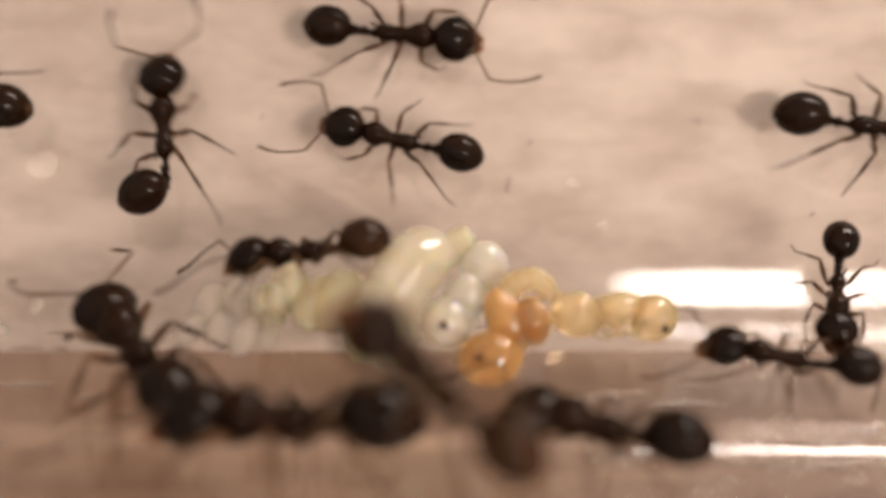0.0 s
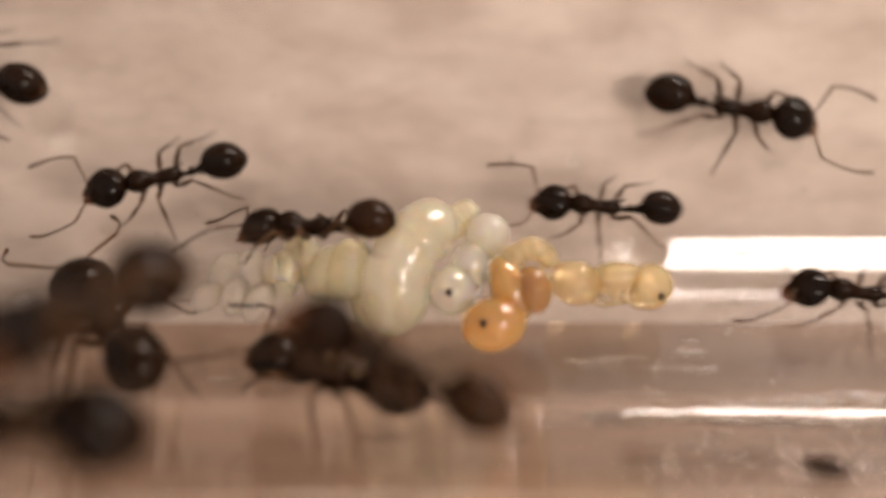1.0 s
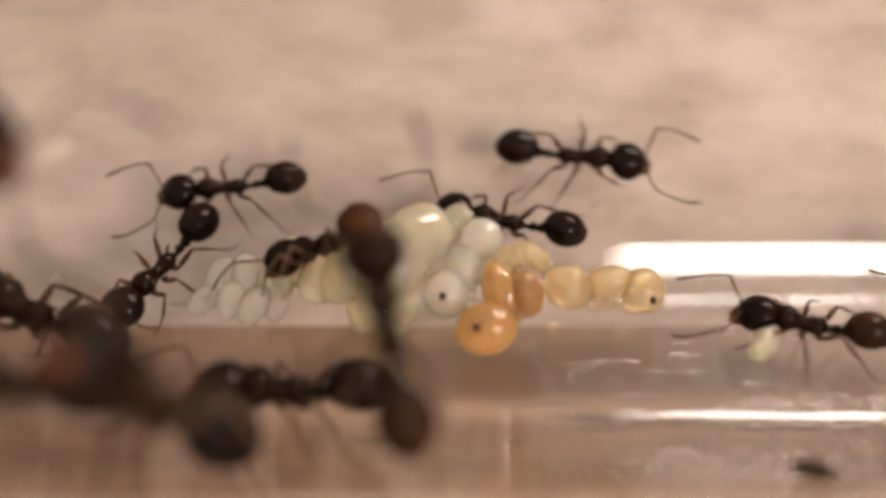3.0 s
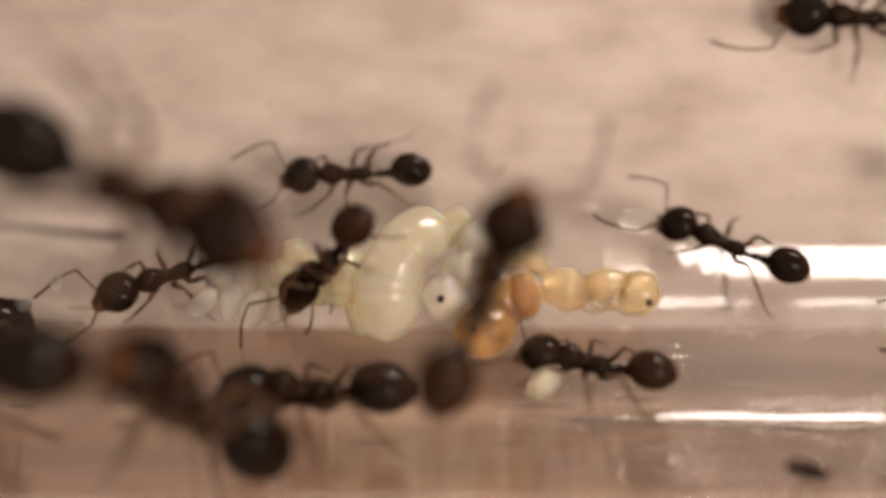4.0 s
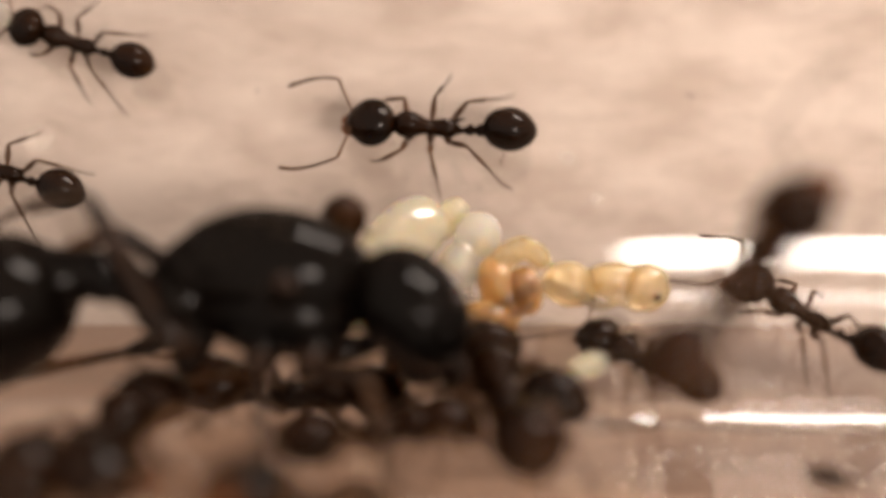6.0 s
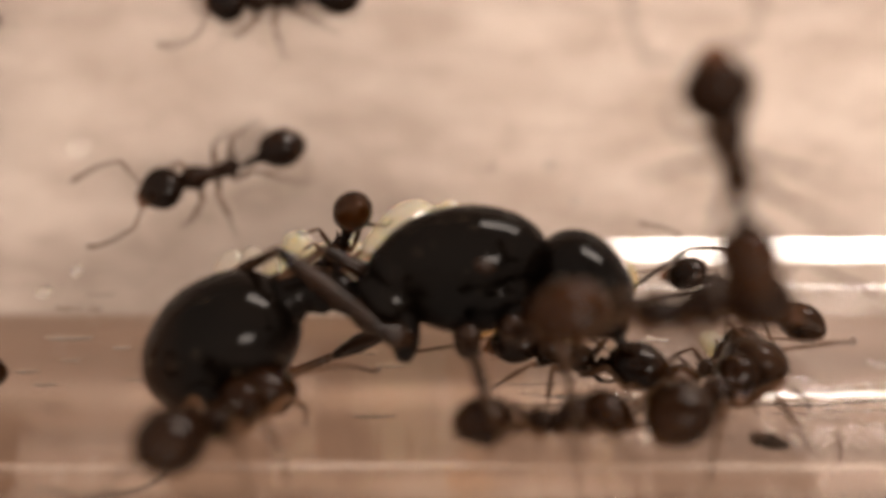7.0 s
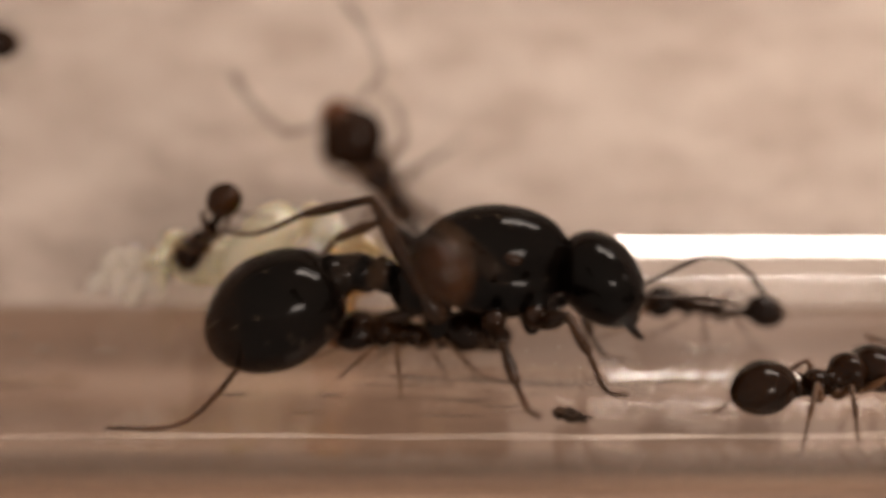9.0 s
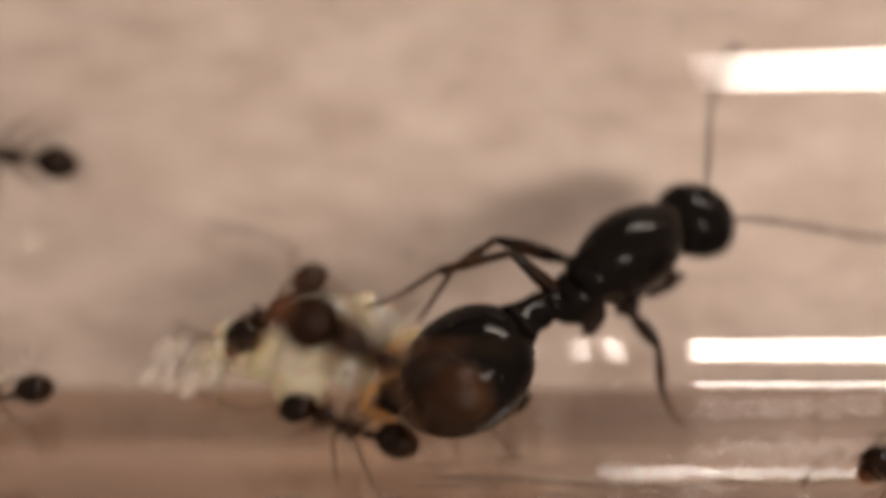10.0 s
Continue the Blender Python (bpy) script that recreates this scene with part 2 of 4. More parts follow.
def make_glare_rod():
    """A thin clear rod along the tube, added only to catch the lamps as glare."""
    bm = bmesh.new()
    sweep(bm, [(x, -4.0 + 0.02 * math.sin(x), 0) for x in range(-60, 61, 3)], [0.3 + 0.02 * math.sin(k * 2.1) for k in range(41)], 20)
    ob = part("glass_rod", bm, GLASS)
    ob.location = Vector((0, 0, -WALL - 4.02 + 0.33)) * MM
    ob.visible_shadow = False
    return tagged(ob, "thin clear rod added beside the tube to catch lamp glare", "rod")


make_board()
make_tube()
make_glare_rod()

# ---- ants ----
LEG_PLAN = {
    # coxa, then hip, knee, ankle, toe; all from the middle of the body
    "fore": ((0.50, 0.10, 0.46), [(0.60, 0.19, 0.36), (0.70, 0.54, 0.62), (1.10, 0.62, 0.34), (1.32, 0.50, 0.05), (1.42, 0.44, 0.015)]),
    "mid": ((0.16, 0.11, 0.42), [(0.16, 0.21, 0.34), (0.12, 0.58, 0.66), (-0.04, 0.95, 0.30), (-0.13, 1.17, 0.04), (-0.19, 1.30, 0.015)]),
    "hind": ((-0.14, 0.11, 0.42), [(-0.20, 0.21, 0.34), (-0.50, 0.46, 0.72), (-0.90, 0.70, 0.34), (-1.20, 0.88, 0.04), (-1.42, 0.98, 0.015)]),
}


def leg_mesh(name, coxa, points, material, parent, thick=1.0, label="", tip=None):
    """A leg with hip, thigh, shin and foot, its origin at the hip joint."""
    bm = bmesh.new()
    c = Vector(coxa)
    p = [Vector(q) - c for q in points]
    t = thick
    thigh = [Vector((0, 0, 0)), p[0] * 0.5, p[0] * 0.9] + [p[0].lerp(p[1], k) for k in (0.06, 0.3, 0.6, 0.85, 0.97, 1.0)]
    sweep(bm, thigh, [g * t for g in (0.07, 0.075, 0.05, 0.03, 0.05, 0.053, 0.038, 0.029, 0.022)], 8)
    ob = part(name, bm, material, parent, label)
    ob.location = c * MM
    bm = bmesh.new()
    sweep(bm, [p[1].lerp(p[2], k) for k in (-0.02, 0.04, 0.25, 0.6, 0.9, 1.0)], [g * t for g in (0.018, 0.026, 0.027, 0.036, 0.029, 0.018)], 8)
    part("shin", bm, tip or material, ob)
    bm = bmesh.new()
    feet = curve_through([p[2], p[3], p[4]], 5)
    n = len(feet)
    sweep(bm, feet, [(0.018 - 0.008 * i / n) * (1.12 if i % 2 else 0.94) * t for i in range(n - 1)] + [0.006 * t], 8)
    part("foot", bm, tip or material, ob)
    return ob


def antenna_mesh(name, root, points, material, parent, thick=1.0):
    bm = bmesh.new()
    r = Vector(root)
    p = [Vector(q) - r for q in points]
    sweep(bm, [Vector((0, 0, 0)), p[0] * 0.06, p[0] * 0.12, p[0] * 0.5, p[0] * 0.92, p[0]], [g * thick for g in (0.028, 0.036, 0.018, 0.022, 0.027, 0.02)], 8)
    ob = part(name, bm, material, parent)
    ob.location = r * MM
    bm = bmesh.new()
    whip = curve_through([p[0]] + p[1:], 5)
    n = len(whip)
    sweep(bm, whip, [(0.019 + 0.024 * max(0, i / n - 0.35)) * (1 + 0.12 * (i % 2)) * thick for i in range(n - 1)] + [0.012 * thick], 8)
    part("whip", bm, material, ob)
    return ob


def head_shape(p):
    """A rounded head, broad behind and a little narrower at the mouth."""
    k = 1.0 - 0.1 * p.x * abs(p.x)
    f = 1 + 0.09 * (1 - p.x * p.x) * p.y * p.y
    return (p.x, p.y * k * f, p.z * k)


def make_worker(label, shell, leg_stuff, gaster_stuff, splay=0.0, tuck=0.0, nod=0.0, feel=0.0, seed=1, span=1.0, thick=1.0):
    """A worker ant, x ahead, feet on z = 0; a small span draws head and gaster in."""
    hx, gx = 1.27 * (span - 1), 1.30 * (1 - span)
    ant = tagged(new("worker_ant"), label, "ant", "ants in the tube")
    ant.empty_display_size = 0.5 * MM
    rnd = random.Random(seed)
    bm = bmesh.new()
    blob(bm, (1.27 + hx, 0, 0.62), (0.46, 0.43, 0.36), (0, 12 + nod, 0), 24, 16, head_shape)
    head = part("head", bm, shell, ant)
    bm = bmesh.new()
    blob(bm, (1.62 + hx, 0, 0.52 - nod * 0.006), (0.16, 0.26, 0.17), (0, 20, 0), 14, 10)
    part("face_plate", bm, FACE, head, "brown front of the face")
    for s in (1, -1):
        bm = bmesh.new()
        blob(bm, (1.33 + hx, 0.385 * s, 0.7), (0.075, 0.04, 0.06), u=10, v=8)
        part("eye", bm, EYE, head, "small dark compound eye")
        bm = bmesh.new()
        z = 0.5 - nod * 0.007
        sweep(bm, curve_through([(1.62 + hx, 0.15 * s, z), (1.72 + hx, 0.15 * s, z - 0.02), (1.79 + hx, 0.09 * s, z - 0.04), (1.8 + hx, 0.02 * s, z - 0.05)], 4),
              [0.075 - 0.003 * i for i in range(13)], 7, 0.6)
        part("mandible", bm, MANDIBLE, head, "reddish brown toothed jaw")
        f = feel * s
        antenna_mesh("antenna", (1.62 + hx, 0.14 * s, 0.72),
                     [(1.86 + hx + f * 0.1, (0.8 + f * 0.05) * s, 0.86), (2.25 + hx + f * 0.2, (0.9 - f * 0.1) * s, 0.7), (2.65 + hx + f * 0.25, (0.92 - f * 0.3) * s, 0.5), (2.95 + hx + f * 0.25, (0.86 - f * 0.4) * s, 0.42)],
                     leg_stuff, ant, 1.1)
    bm = bmesh.new()
    sweep(bm, curve_through([(x * span, 0, z) for x, z in ((0.92, 0.57), (0.8, 0.58), (0.58, 0.62), (0.32, 0.57), (0.1, 0.53), (-0.15, 0.53), (-0.36, 0.47))], 3),
          [r * thick for r in (0.07, 0.1, 0.13, 0.18, 0.225, 0.25, 0.255, 0.24, 0.2, 0.16, 0.142, 0.14, 0.145, 0.165, 0.18, 0.18, 0.165, 0.13, 0.08)], 16)
    for s in (1, -1):
        sweep(bm, [(-0.26 * span, 0.09 * s, 0.6), (-0.38 * span, 0.12 * s, 0.68), (-0.46 * span, 0.14 * s, 0.72)], [0.04, 0.025, 0.006], 6)
    part("thorax", bm, CHITIN_BROWN, ant)
    bm = bmesh.new()
    sweep(bm, curve_through([(x * span, 0, z) for x, z in ((-0.3, 0.47), (-0.48, 0.46), (-0.58, 0.5), (-0.68, 0.48), (-0.78, 0.51), (-0.96, 0.53))], 3),
          [r * thick for r in (0.08, 0.065, 0.055, 0.06, 0.085, 0.108, 0.112, 0.09, 0.065, 0.068, 0.1, 0.122, 0.122, 0.1, 0.09, 0.12)], 12)
    part("waist", bm, CHITIN_BROWN, ant)
    bm = bmesh.new()

    def rings(p):
        x = -p.x
        step = 1 + 0.018 * (abs(math.sin((x + 0.3) * 5.2)) - 0.5)
        taper = 1 - 0.16 * max(0, x) ** 2
        return (p.x, p.y * step * taper, p.z * step * taper - 0.08 * max(0, x) ** 2)

    blob(bm, (-1.30 + gx, 0, 0.62), (0.52, 0.415, 0.4), (0, -8 + tuck, 0), 26, 26, rings)
    gaster = part("gaster", bm, gaster_stuff, ant)
    bm = bmesh.new()
    blob(bm, (-1.7 + gx, 0, 0.55 - tuck * 0.008), (0.1, 0.15, 0.14), (0, tuck, 0), 14, 10)
    part("gaster_tip", bm, GASTER_TIP, gaster, "paler brown hind segment")
    for coxa, points in LEG_PLAN.values():
        for s in (1, -1):
            bend = rnd.uniform(-0.12, 0.12) + splay
            pts = []
            for i, q in enumerate(points):
                k = i / 4
                pts.append((q[0] + bend * k * (1 if s > 0 else -1), q[1] * s * (1 - 0.12 * abs(bend)), q[2] + (0.1 * bend if 0 < i < 3 else 0)))
            leg_mesh("leg", (coxa[0], coxa[1] * s, coxa[2]), pts, leg_stuff, ant, 0.9 + 0.25 * thick, "", SHIN)
    return ant


def bristles(parent, centre, radii, turn, count, seed):
    """Short fine hairs that lean back over a rounded part."""
    rnd = random.Random(seed)
    bm = bmesh.new()
    m = pose(0, 0, 0, *turn)
    for _ in range(count):
        n = Vector((rnd.gauss(0, 1), rnd.gauss(0, 1), rnd.gauss(0, 1))).normalized()
        if n.x > 0.8:
            continue
        foot = m @ Vector((n.x * radii[0], n.y * radii[1], n.z * radii[2])) + Vector(centre)
        lean = (m @ (n + Vector((-0.9, 0, 0)))).normalized()
        sweep(bm, [foot - lean * 0.02, foot + lean * 0.08, foot + lean * rnd.uniform(0.13, 0.2)], [0.006, 0.0045, 0.002], 4)
    part("bristles", bm, BRISTLE, parent, "fine pale hairs")


def make_queen():
    """The queen, x ahead, feet on z = 0."""
    q = tagged(new("queen_ant"), "large glossy black queen ant with a swollen gaster", "ant", "ants in the tube")
    q.empty_display_size = 1 * MM
    bm = bmesh.new()
    blob(bm, (2.0, 0, 2.52), (1.0, 0.84, 0.76), (0, 58, 0), 36, 24, head_shape)
    head = part("head", bm, CHITIN_QUEEN, q)
    bm = bmesh.new()
    blob(bm, (2.47, 0, 1.8), (0.22, 0.4, 0.22), (0, 65, 0), 14, 10)
    part("face_plate", bm, LEG_QUEEN, head)
    bm = bmesh.new()
    sweep(bm, [(1.7, 0, 2.8), (1.42, 0, 2.86), (1.1, 0, 2.92)], [0.24, 0.28, 0.3], 12)
    part("neck", bm, CHITIN_QUEEN, q)
    for s in (1, -1):
        bm = bmesh.new()
        blob(bm, (2.2, 0.74 * s, 2.6), (0.19, 0.1, 0.17), u=14, v=10)
        part("eye", bm, EYE, head, "dark oval compound eye")
        bm = bmesh.new()
        sweep(bm, curve_through([(2.42, 0.3 * s, 1.72), (2.56, 0.32 * s, 1.52), (2.66, 0.18 * s, 1.4), (2.68, 0.03 * s, 1.36)], 4), [0.13 - 0.007 * i for i in range(13)], 8, 0.6)
        part("mandible", bm, LEG_QUEEN, head, "dark brown toothed jaw")
        if s > 0:
            pts = [(3.25, 1.3, 3.0), (3.95, 1.75, 2.75), (4.8, 2.0, 2.35), (5.6, 1.95, 2.05)]
        else:
            pts = [(3.6, -1.05, 2.5), (4.4, -1.2, 2.2), (5.2, -1.15, 1.75), (5.9, -0.95, 1.35)]
        antenna_mesh("antenna", (2.55, 0.25 * s, 2.2), pts, LEG_QUEEN, q, 1.7)
    bm = bmesh.new()

    def hump(p):
        return (p.x, p.y * (1 - 0.15 * p.x * p.x), p.z * (1 + 0.06 * (p.z > 0)))

    blob(bm, (0.0, 0, 3.08), (1.45, 0.84, 0.86), (0, -2, 0), 36, 24, hump)
    thorax = part("thorax", bm, CHITIN_QUEEN, q)
    bristles(thorax, (0.0, 0, 3.08), (1.4, 0.8, 0.86), (0, -2, 0), 60, 6)
    for name, at, size, turn in (("breastplate", (0.1, 0, 2.55), (1.2, 0.72, 0.7), 3), ("scutellum", (-1.0, 0, 2.95), (0.6, 0.56, 0.52), 18), ("propodeum", (-1.3, 0, 2.5), (0.66, 0.54, 0.58), -24)):
        bm = bmesh.new()
        blob(bm, at, size, (0, turn, 0), 26, 18)
        part(name, bm, CHITIN_QUEEN, q)
    for s in (1, -1):
        for x, z in ((0.75, 2.15), (0.0, 2.05), (-1.0, 2.05)):
            bm = bmesh.new()
            blob(bm, (x, 0.38 * s, z - 0.1), (0.24, 0.22, 0.46), (0, 8, 0), 14, 10)
            part("coxa", bm, CHITIN_QUEEN, q)
    for s in (1, -1):
        bm = bmesh.new()
        blob(bm, (0.3, 0.78 * s, 3.05), (0.2, 0.09, 0.12), (0, 20, 0), 12, 8)
        part("wing_scar", bm, LEG_QUEEN, q, "stub where a wing broke off")
    bm = bmesh.new()
    sweep(bm, curve_through([(-1.6, 0, 2.45), (-1.92, 0, 2.5), (-2.12, 0, 2.74), (-2.3, 0, 2.6), (-2.52, 0, 2.76), (-2.95, 0, 2.62)], 4),
          [0.34, 0.27, 0.22, 0.2, 0.22, 0.27, 0.32, 0.34, 0.32, 0.26, 0.22, 0.23, 0.28, 0.33, 0.36, 0.36, 0.34, 0.34, 0.38, 0.44, 0.5], 16)
    part("waist", bm, CHITIN_QUEEN, q)
    bm = bmesh.new()

    def rings(p):
        x = -p.x
        step = 1 + 0.014 * (abs(math.sin((x + 0.25) * 4.6)) - 0.5)
        taper = 1 - 0.1 * max(0, x) ** 2
        return (p.x, p.y * step * taper, p.z * step * taper)

    blob(bm, (-4.05, 0, 1.98), (1.43, 1.14, 1.1), (0, -31, 0), 44, 40, rings)
    gaster = part("gaster", bm, QUEEN_GASTER, q)
    bristles(gaster, (-4.05, 0, 1.98), (1.43, 1.12, 1.08), (0, -31, 0), 80, 5)
    plan = [
        ((0.75, 0.4, 2.05), [(0.8, 0.6, 1.8), (1.75, 1.05, 2.05), (2.0, 1.3, 1.1), (2.3, 1.35, 0.6), (2.75, 1.4, 0.55)]),
        ((0.75, -0.4, 2.05), [(0.8, -0.6, 1.8), (1.6, -0.95, 1.95), (1.95, -1.15, 1.25), (2.15, -1.2, 0.62), (2.55, -1.2, 0.5)]),
        ((0.0, 0.4, 1.95), [(-0.4, 0.9, 2.3), (-1.75, 1.45, 3.7), (-2.7, 1.7, 3.35), (-3.3, 1.8, 2.7), (-3.7, 1.8, 2.4)]),
        ((0.0, -0.4, 1.95), [(0.05, -0.62, 1.75), (0.3, -1.4, 1.5), (0.6, -1.9, 0.8), (0.85, -2.4, 0.45), (1.1, -2.7, 0.35)]),
        ((-1.0, 0.4, 1.95), [(-1.2, 0.8, 1.9), (-2.3, 1.3, 1.35), (-4.3, 1.0, 0.75), (-5.4, 0.4, -0.55), (-6.8, 0.1, -0.75)]),
        ((-1.0, -0.4, 1.95), [(-1.2, -0.6, 2.3), (-1.95, 0.0, 4.2), (-3.3, 1.0, 3.9), (-4.2, 1.3, 3.6), (-4.9, 1.4, 3.7)]),
    ]
    for coxa, points in plan:
        leg_mesh("leg", coxa, points, LEG_QUEEN, q, 3.2, "", SHIN_QUEEN)
    return q


queen = make_queen()
black = "small glossy black worker ant walking on the glass"
brown = "small brown worker ant with a translucent gaster"
models = [
    make_worker(black, CHITIN, LEG, GASTER, 0.0, 0, 0, 0.2, 1),
    make_worker(black, CHITIN, LEG, GASTER, 0.18, -6, 10, -0.4, 2),
    make_worker(brown, CHITIN_BROWN, LEG_PALE, GASTER_BROWN, -0.15, 6, 18, 0.5, 3),
    make_worker(black, CHITIN, LEG, GASTER, 0.1, 4, 8, 0.3, 4, 0.8, 1.3),
    make_worker(brown, CHITIN_BROWN, LEG_PALE, GASTER_BROWN, -0.1, 8, 16, -0.3, 5, 0.8, 1.25),
    make_worker("dark worker ant with an amber translucent gaster", CHITIN_BROWN, LEG_PALE, AMBER_CUTICLE, 0.05, 4, 8, 0.2, 6, 0.88, 1.15),
]
CAST = {
    "hero": 0, "top": 1, "corner": 1, "crossing": 0, "second": 0, "third": 1, "carrier": 2, "amble": 0, "upper_left": 1, "lower_left": 0,
    "nurse": 5, "left_low": 3, "bottom_left": 3, "bottom_mid": 3, "silhouette": 5, "passing": 3, "follower": 3, "row_mid": 4,
    "row_right": 4, "porter": 5, "scout": 2, "latecomer": 1, "leaving": 1, "near_left": 3, "edge": 1, "overtaker": 5,
}
ants, used = {}, set()
for who, which in CAST.items():
    if which in used:
        ants[who] = copy_thing(models[which], Matrix())
    else:
        ants[who] = models[which]
        used.add(which)
SIZES = {"hero": 0.863, "top": 0.94, "corner": 0.96, "crossing": 0.827, "second": 0.78, "third": 0.816, "carrier": 0.821, "amble": 0.996, "upper_left": 0.925, "lower_left": 0.78, "nurse": 0.84, "left_low": 1.15, "bottom_left": 1.28, "bottom_mid": 1.039, "silhouette": 1.0, "passing": 1.3, "follower": 1.209, "row_mid": 0.943, "row_right": 1.24, "porter": 0.821, "scout": 0.888, "latecomer": 0.828, "leaving": 1.0, "near_left": 1.22, "edge": 1.0, "overtaker": 1.15}
TELL = {
    "nurse": "brown worker ant tending the pale brood heap",
    "carrier": "brown worker ant carrying a pale larva in its jaws",
    "porter": "brown worker ant with an amber gaster carrying a white larva",
    "silhouette": "dark worker ant with an amber gaster climbing on the near glass",
    "follower": "black worker ant running beside the queen",
    "overtaker": "dark worker ant with an amber gaster overtaking the queen",
    "row_mid": "brown worker ant running beside the queen",
    "row_right": "dark brown worker ant running ahead of the queen",
}
for who, k in SIZES.items():
    ants[who].scale = (k, k, k)
for who, words in TELL.items():
    ants[who]["label"] = words


# ---- brood ----
def make_larva(name, spine, fat, material, label, segments=11, where=(0, 0, 0), group="brood heap", taper=0.35, rings=0.035):
    """A curved, ringed grub along the spine."""
    bm = bmesh.new()
    pts = curve_through(spine, 16)
    way = [0.0]
    for a, b in zip(pts, pts[1:]):
        way.append(way[-1] + (b - a).length)
    radii = []
    for w in way:
        t = w / way[-1]
        edge = min(1.0, w / (fat * 0.8), (way[-1] - w) / (fat * 0.7))
        r = fat * max(0.0, 1 - (1 - edge) ** 2) ** 0.5 * (1.0 - taper * t)
        radii.append(max(0.02, r * (1 + rings * math.cos(t * segments * math.tau))))
    sweep(bm, pts, radii, 20)
    ob = part(name, bm, material)
    ob.location = Vector(where) * MM
    bm = bmesh.new()
    blob(bm, pts[-4], (fat * 0.3, fat * 0.26, fat * 0.24), u=14, v=10)
    part("head", bm, material, ob, "small blunt head")
    return tagged(ob, label, "larva", group)


def make_pupa(label, material, gaster, thorax, head, eye, side, hind=None):
    """A naked pupa: ringed gaster, thorax, bent head with a dark eye, legs folded along its belly. Each body part is (centre, radii, turn)."""
    ob = tagged(new("ant_pupa"), label, "pupa", "brood heap")
    base = Vector(thorax[0])
    ob.location = base * MM

    def ball(name, spec, stuff, words="", fit=None, under=ob):
        bm = bmesh.new()
        blob(bm, Vector(spec[0]) - base, spec[1], (0, 0, spec[2]), 24, 20, fit)
        return part(name, bm, stuff, under, words)

    g, c, h = Vector(gaster[0]) - base, Vector(), Vector(head[0]) - base
    ball("gaster", gaster, hind or material, fit=lambda p: (p.x, p.y * (1 + 0.025 * math.cos(p.x * 9)), p.z * (1 + 0.025 * math.cos(p.x * 9))))
    ball("thorax", thorax, material, fit=lambda p: (p.x, p.y * (1 - 0.12 * p.x * abs(p.x)), p.z))
    bm = bmesh.new()
    tip = g.lerp(c, 0.55)
    sweep(bm, curve_through([g.lerp(c, 0.3), tip, c.lerp(g, 0.2)], 4), [0.2 * gaster[1][1] / 0.4] * 4 + [0.17] * 4 + [0.22], 12)
    part("waist", bm, material, ob)
    face = ball("head", head, material)
    bm = bmesh.new()
    blob(bm, Vector(eye) - base, (0.065, 0.075, 0.05), u=12, v=8)
    part("eye", bm, PUPA_EYE, face, "dark round eye spot")
    out = Vector((side[0], side[1], 0))
    for j in range(3):
        a, d = h.lerp(c, 0.45 + 0.2 * j), c.lerp(g, 0.3 + 0.3 * j)
        lift = Vector((0, 0, 0.2))
        bm = bmesh.new()
        sweep(bm, curve_through([a + lift, a.lerp(d, 0.25) + out * (0.3 + 0.03 * j) + lift, a.lerp(d, 0.6) + out * (0.34 + 0.03 * j) + lift * 0.8, d + out * 0.2 + lift * 0.6], 5),
              [0.05] * 6 + [0.042] * 6 + [0.034] * 3 + [0.02], 8)
        part("leg", bm, material, ob, "folded translucent leg")
    bm = bmesh.new()
    sweep(bm, curve_through([h + out * 0.3 + Vector((0, 0, 0.25)), h.lerp(c, 0.5) + out * 0.42 + Vector((0, 0, 0.24)), c + out * 0.3 + Vector((0, 0, 0.22))], 5), [0.038] * 10 + [0.025], 8)
    part("antenna", bm, material, ob)
    return ob


def make_egg(where, r, material, label, turn=(0, 0, 0), stretch=1.5):
    bm = bmesh.new()
    blob(bm, (0, 0, 0), (r * stretch, r, r), u=20, v=14, shape=lambda p: (p.x, p.y * (1 + 0.1 * p.x + 0.02 * math.cos(p.x * 12)), p.z * (1 + 0.02 * math.cos(p.x * 12))))
    ob = part("small_larva", bm, material)
    ob.matrix_world = pose(*[c * MM for c in where], *turn)
    return tagged(ob, label, "larva", "brood heap")


make_larva("large_larva", [(-0.62, -1.28, 3.0), (-0.8, -1.0, 3.2), (-0.86, -0.6, 3.3), (-0.76, -0.25, 3.3), (-0.54, 0.08, 3.2), (-0.28, 0.3, 3.05), (0.0, 0.3, 2.75)], 0.58,
           CREAM, "large plump cream larva curled in the brood heap", 13, taper=0.06, rings=0.008)
make_larva("curled_larva", [(1.06, -0.42, 3.0), (1.2, -0.14, 3.15), (1.48, -0.02, 3.2), (1.74, -0.16, 3.1), (1.78, -0.32, 2.95)], 0.23, AMBER,
           "small amber larva curled beside the pupae", 9, taper=0.2)
make_pupa("white pupa with a dark eye spot in the brood heap", PUPA_WHITE, ((0.74, 0.18, 2.7), (0.42, 0.4, 0.38), 60), ((0.42, -0.32, 2.8), (0.48, 0.36, 0.34), 70),
          ((0.12, -0.74, 2.95), (0.42, 0.44, 0.4), 20), (0.06, -0.76, 3.36), (0.75, -0.6))
make_pupa("orange pupa with a dark eye spot", ORANGE, ((1.5, -0.72, 3.2), (0.42, 0.32, 0.34), 100), ((1.1, -0.72, 3.1), (0.62, 0.36, 0.38), 112),
          ((0.82, -1.31, 3.3), (0.56, 0.47, 0.44), 15), (0.62, -1.26, 3.72), (0.8, -0.5), TAN)
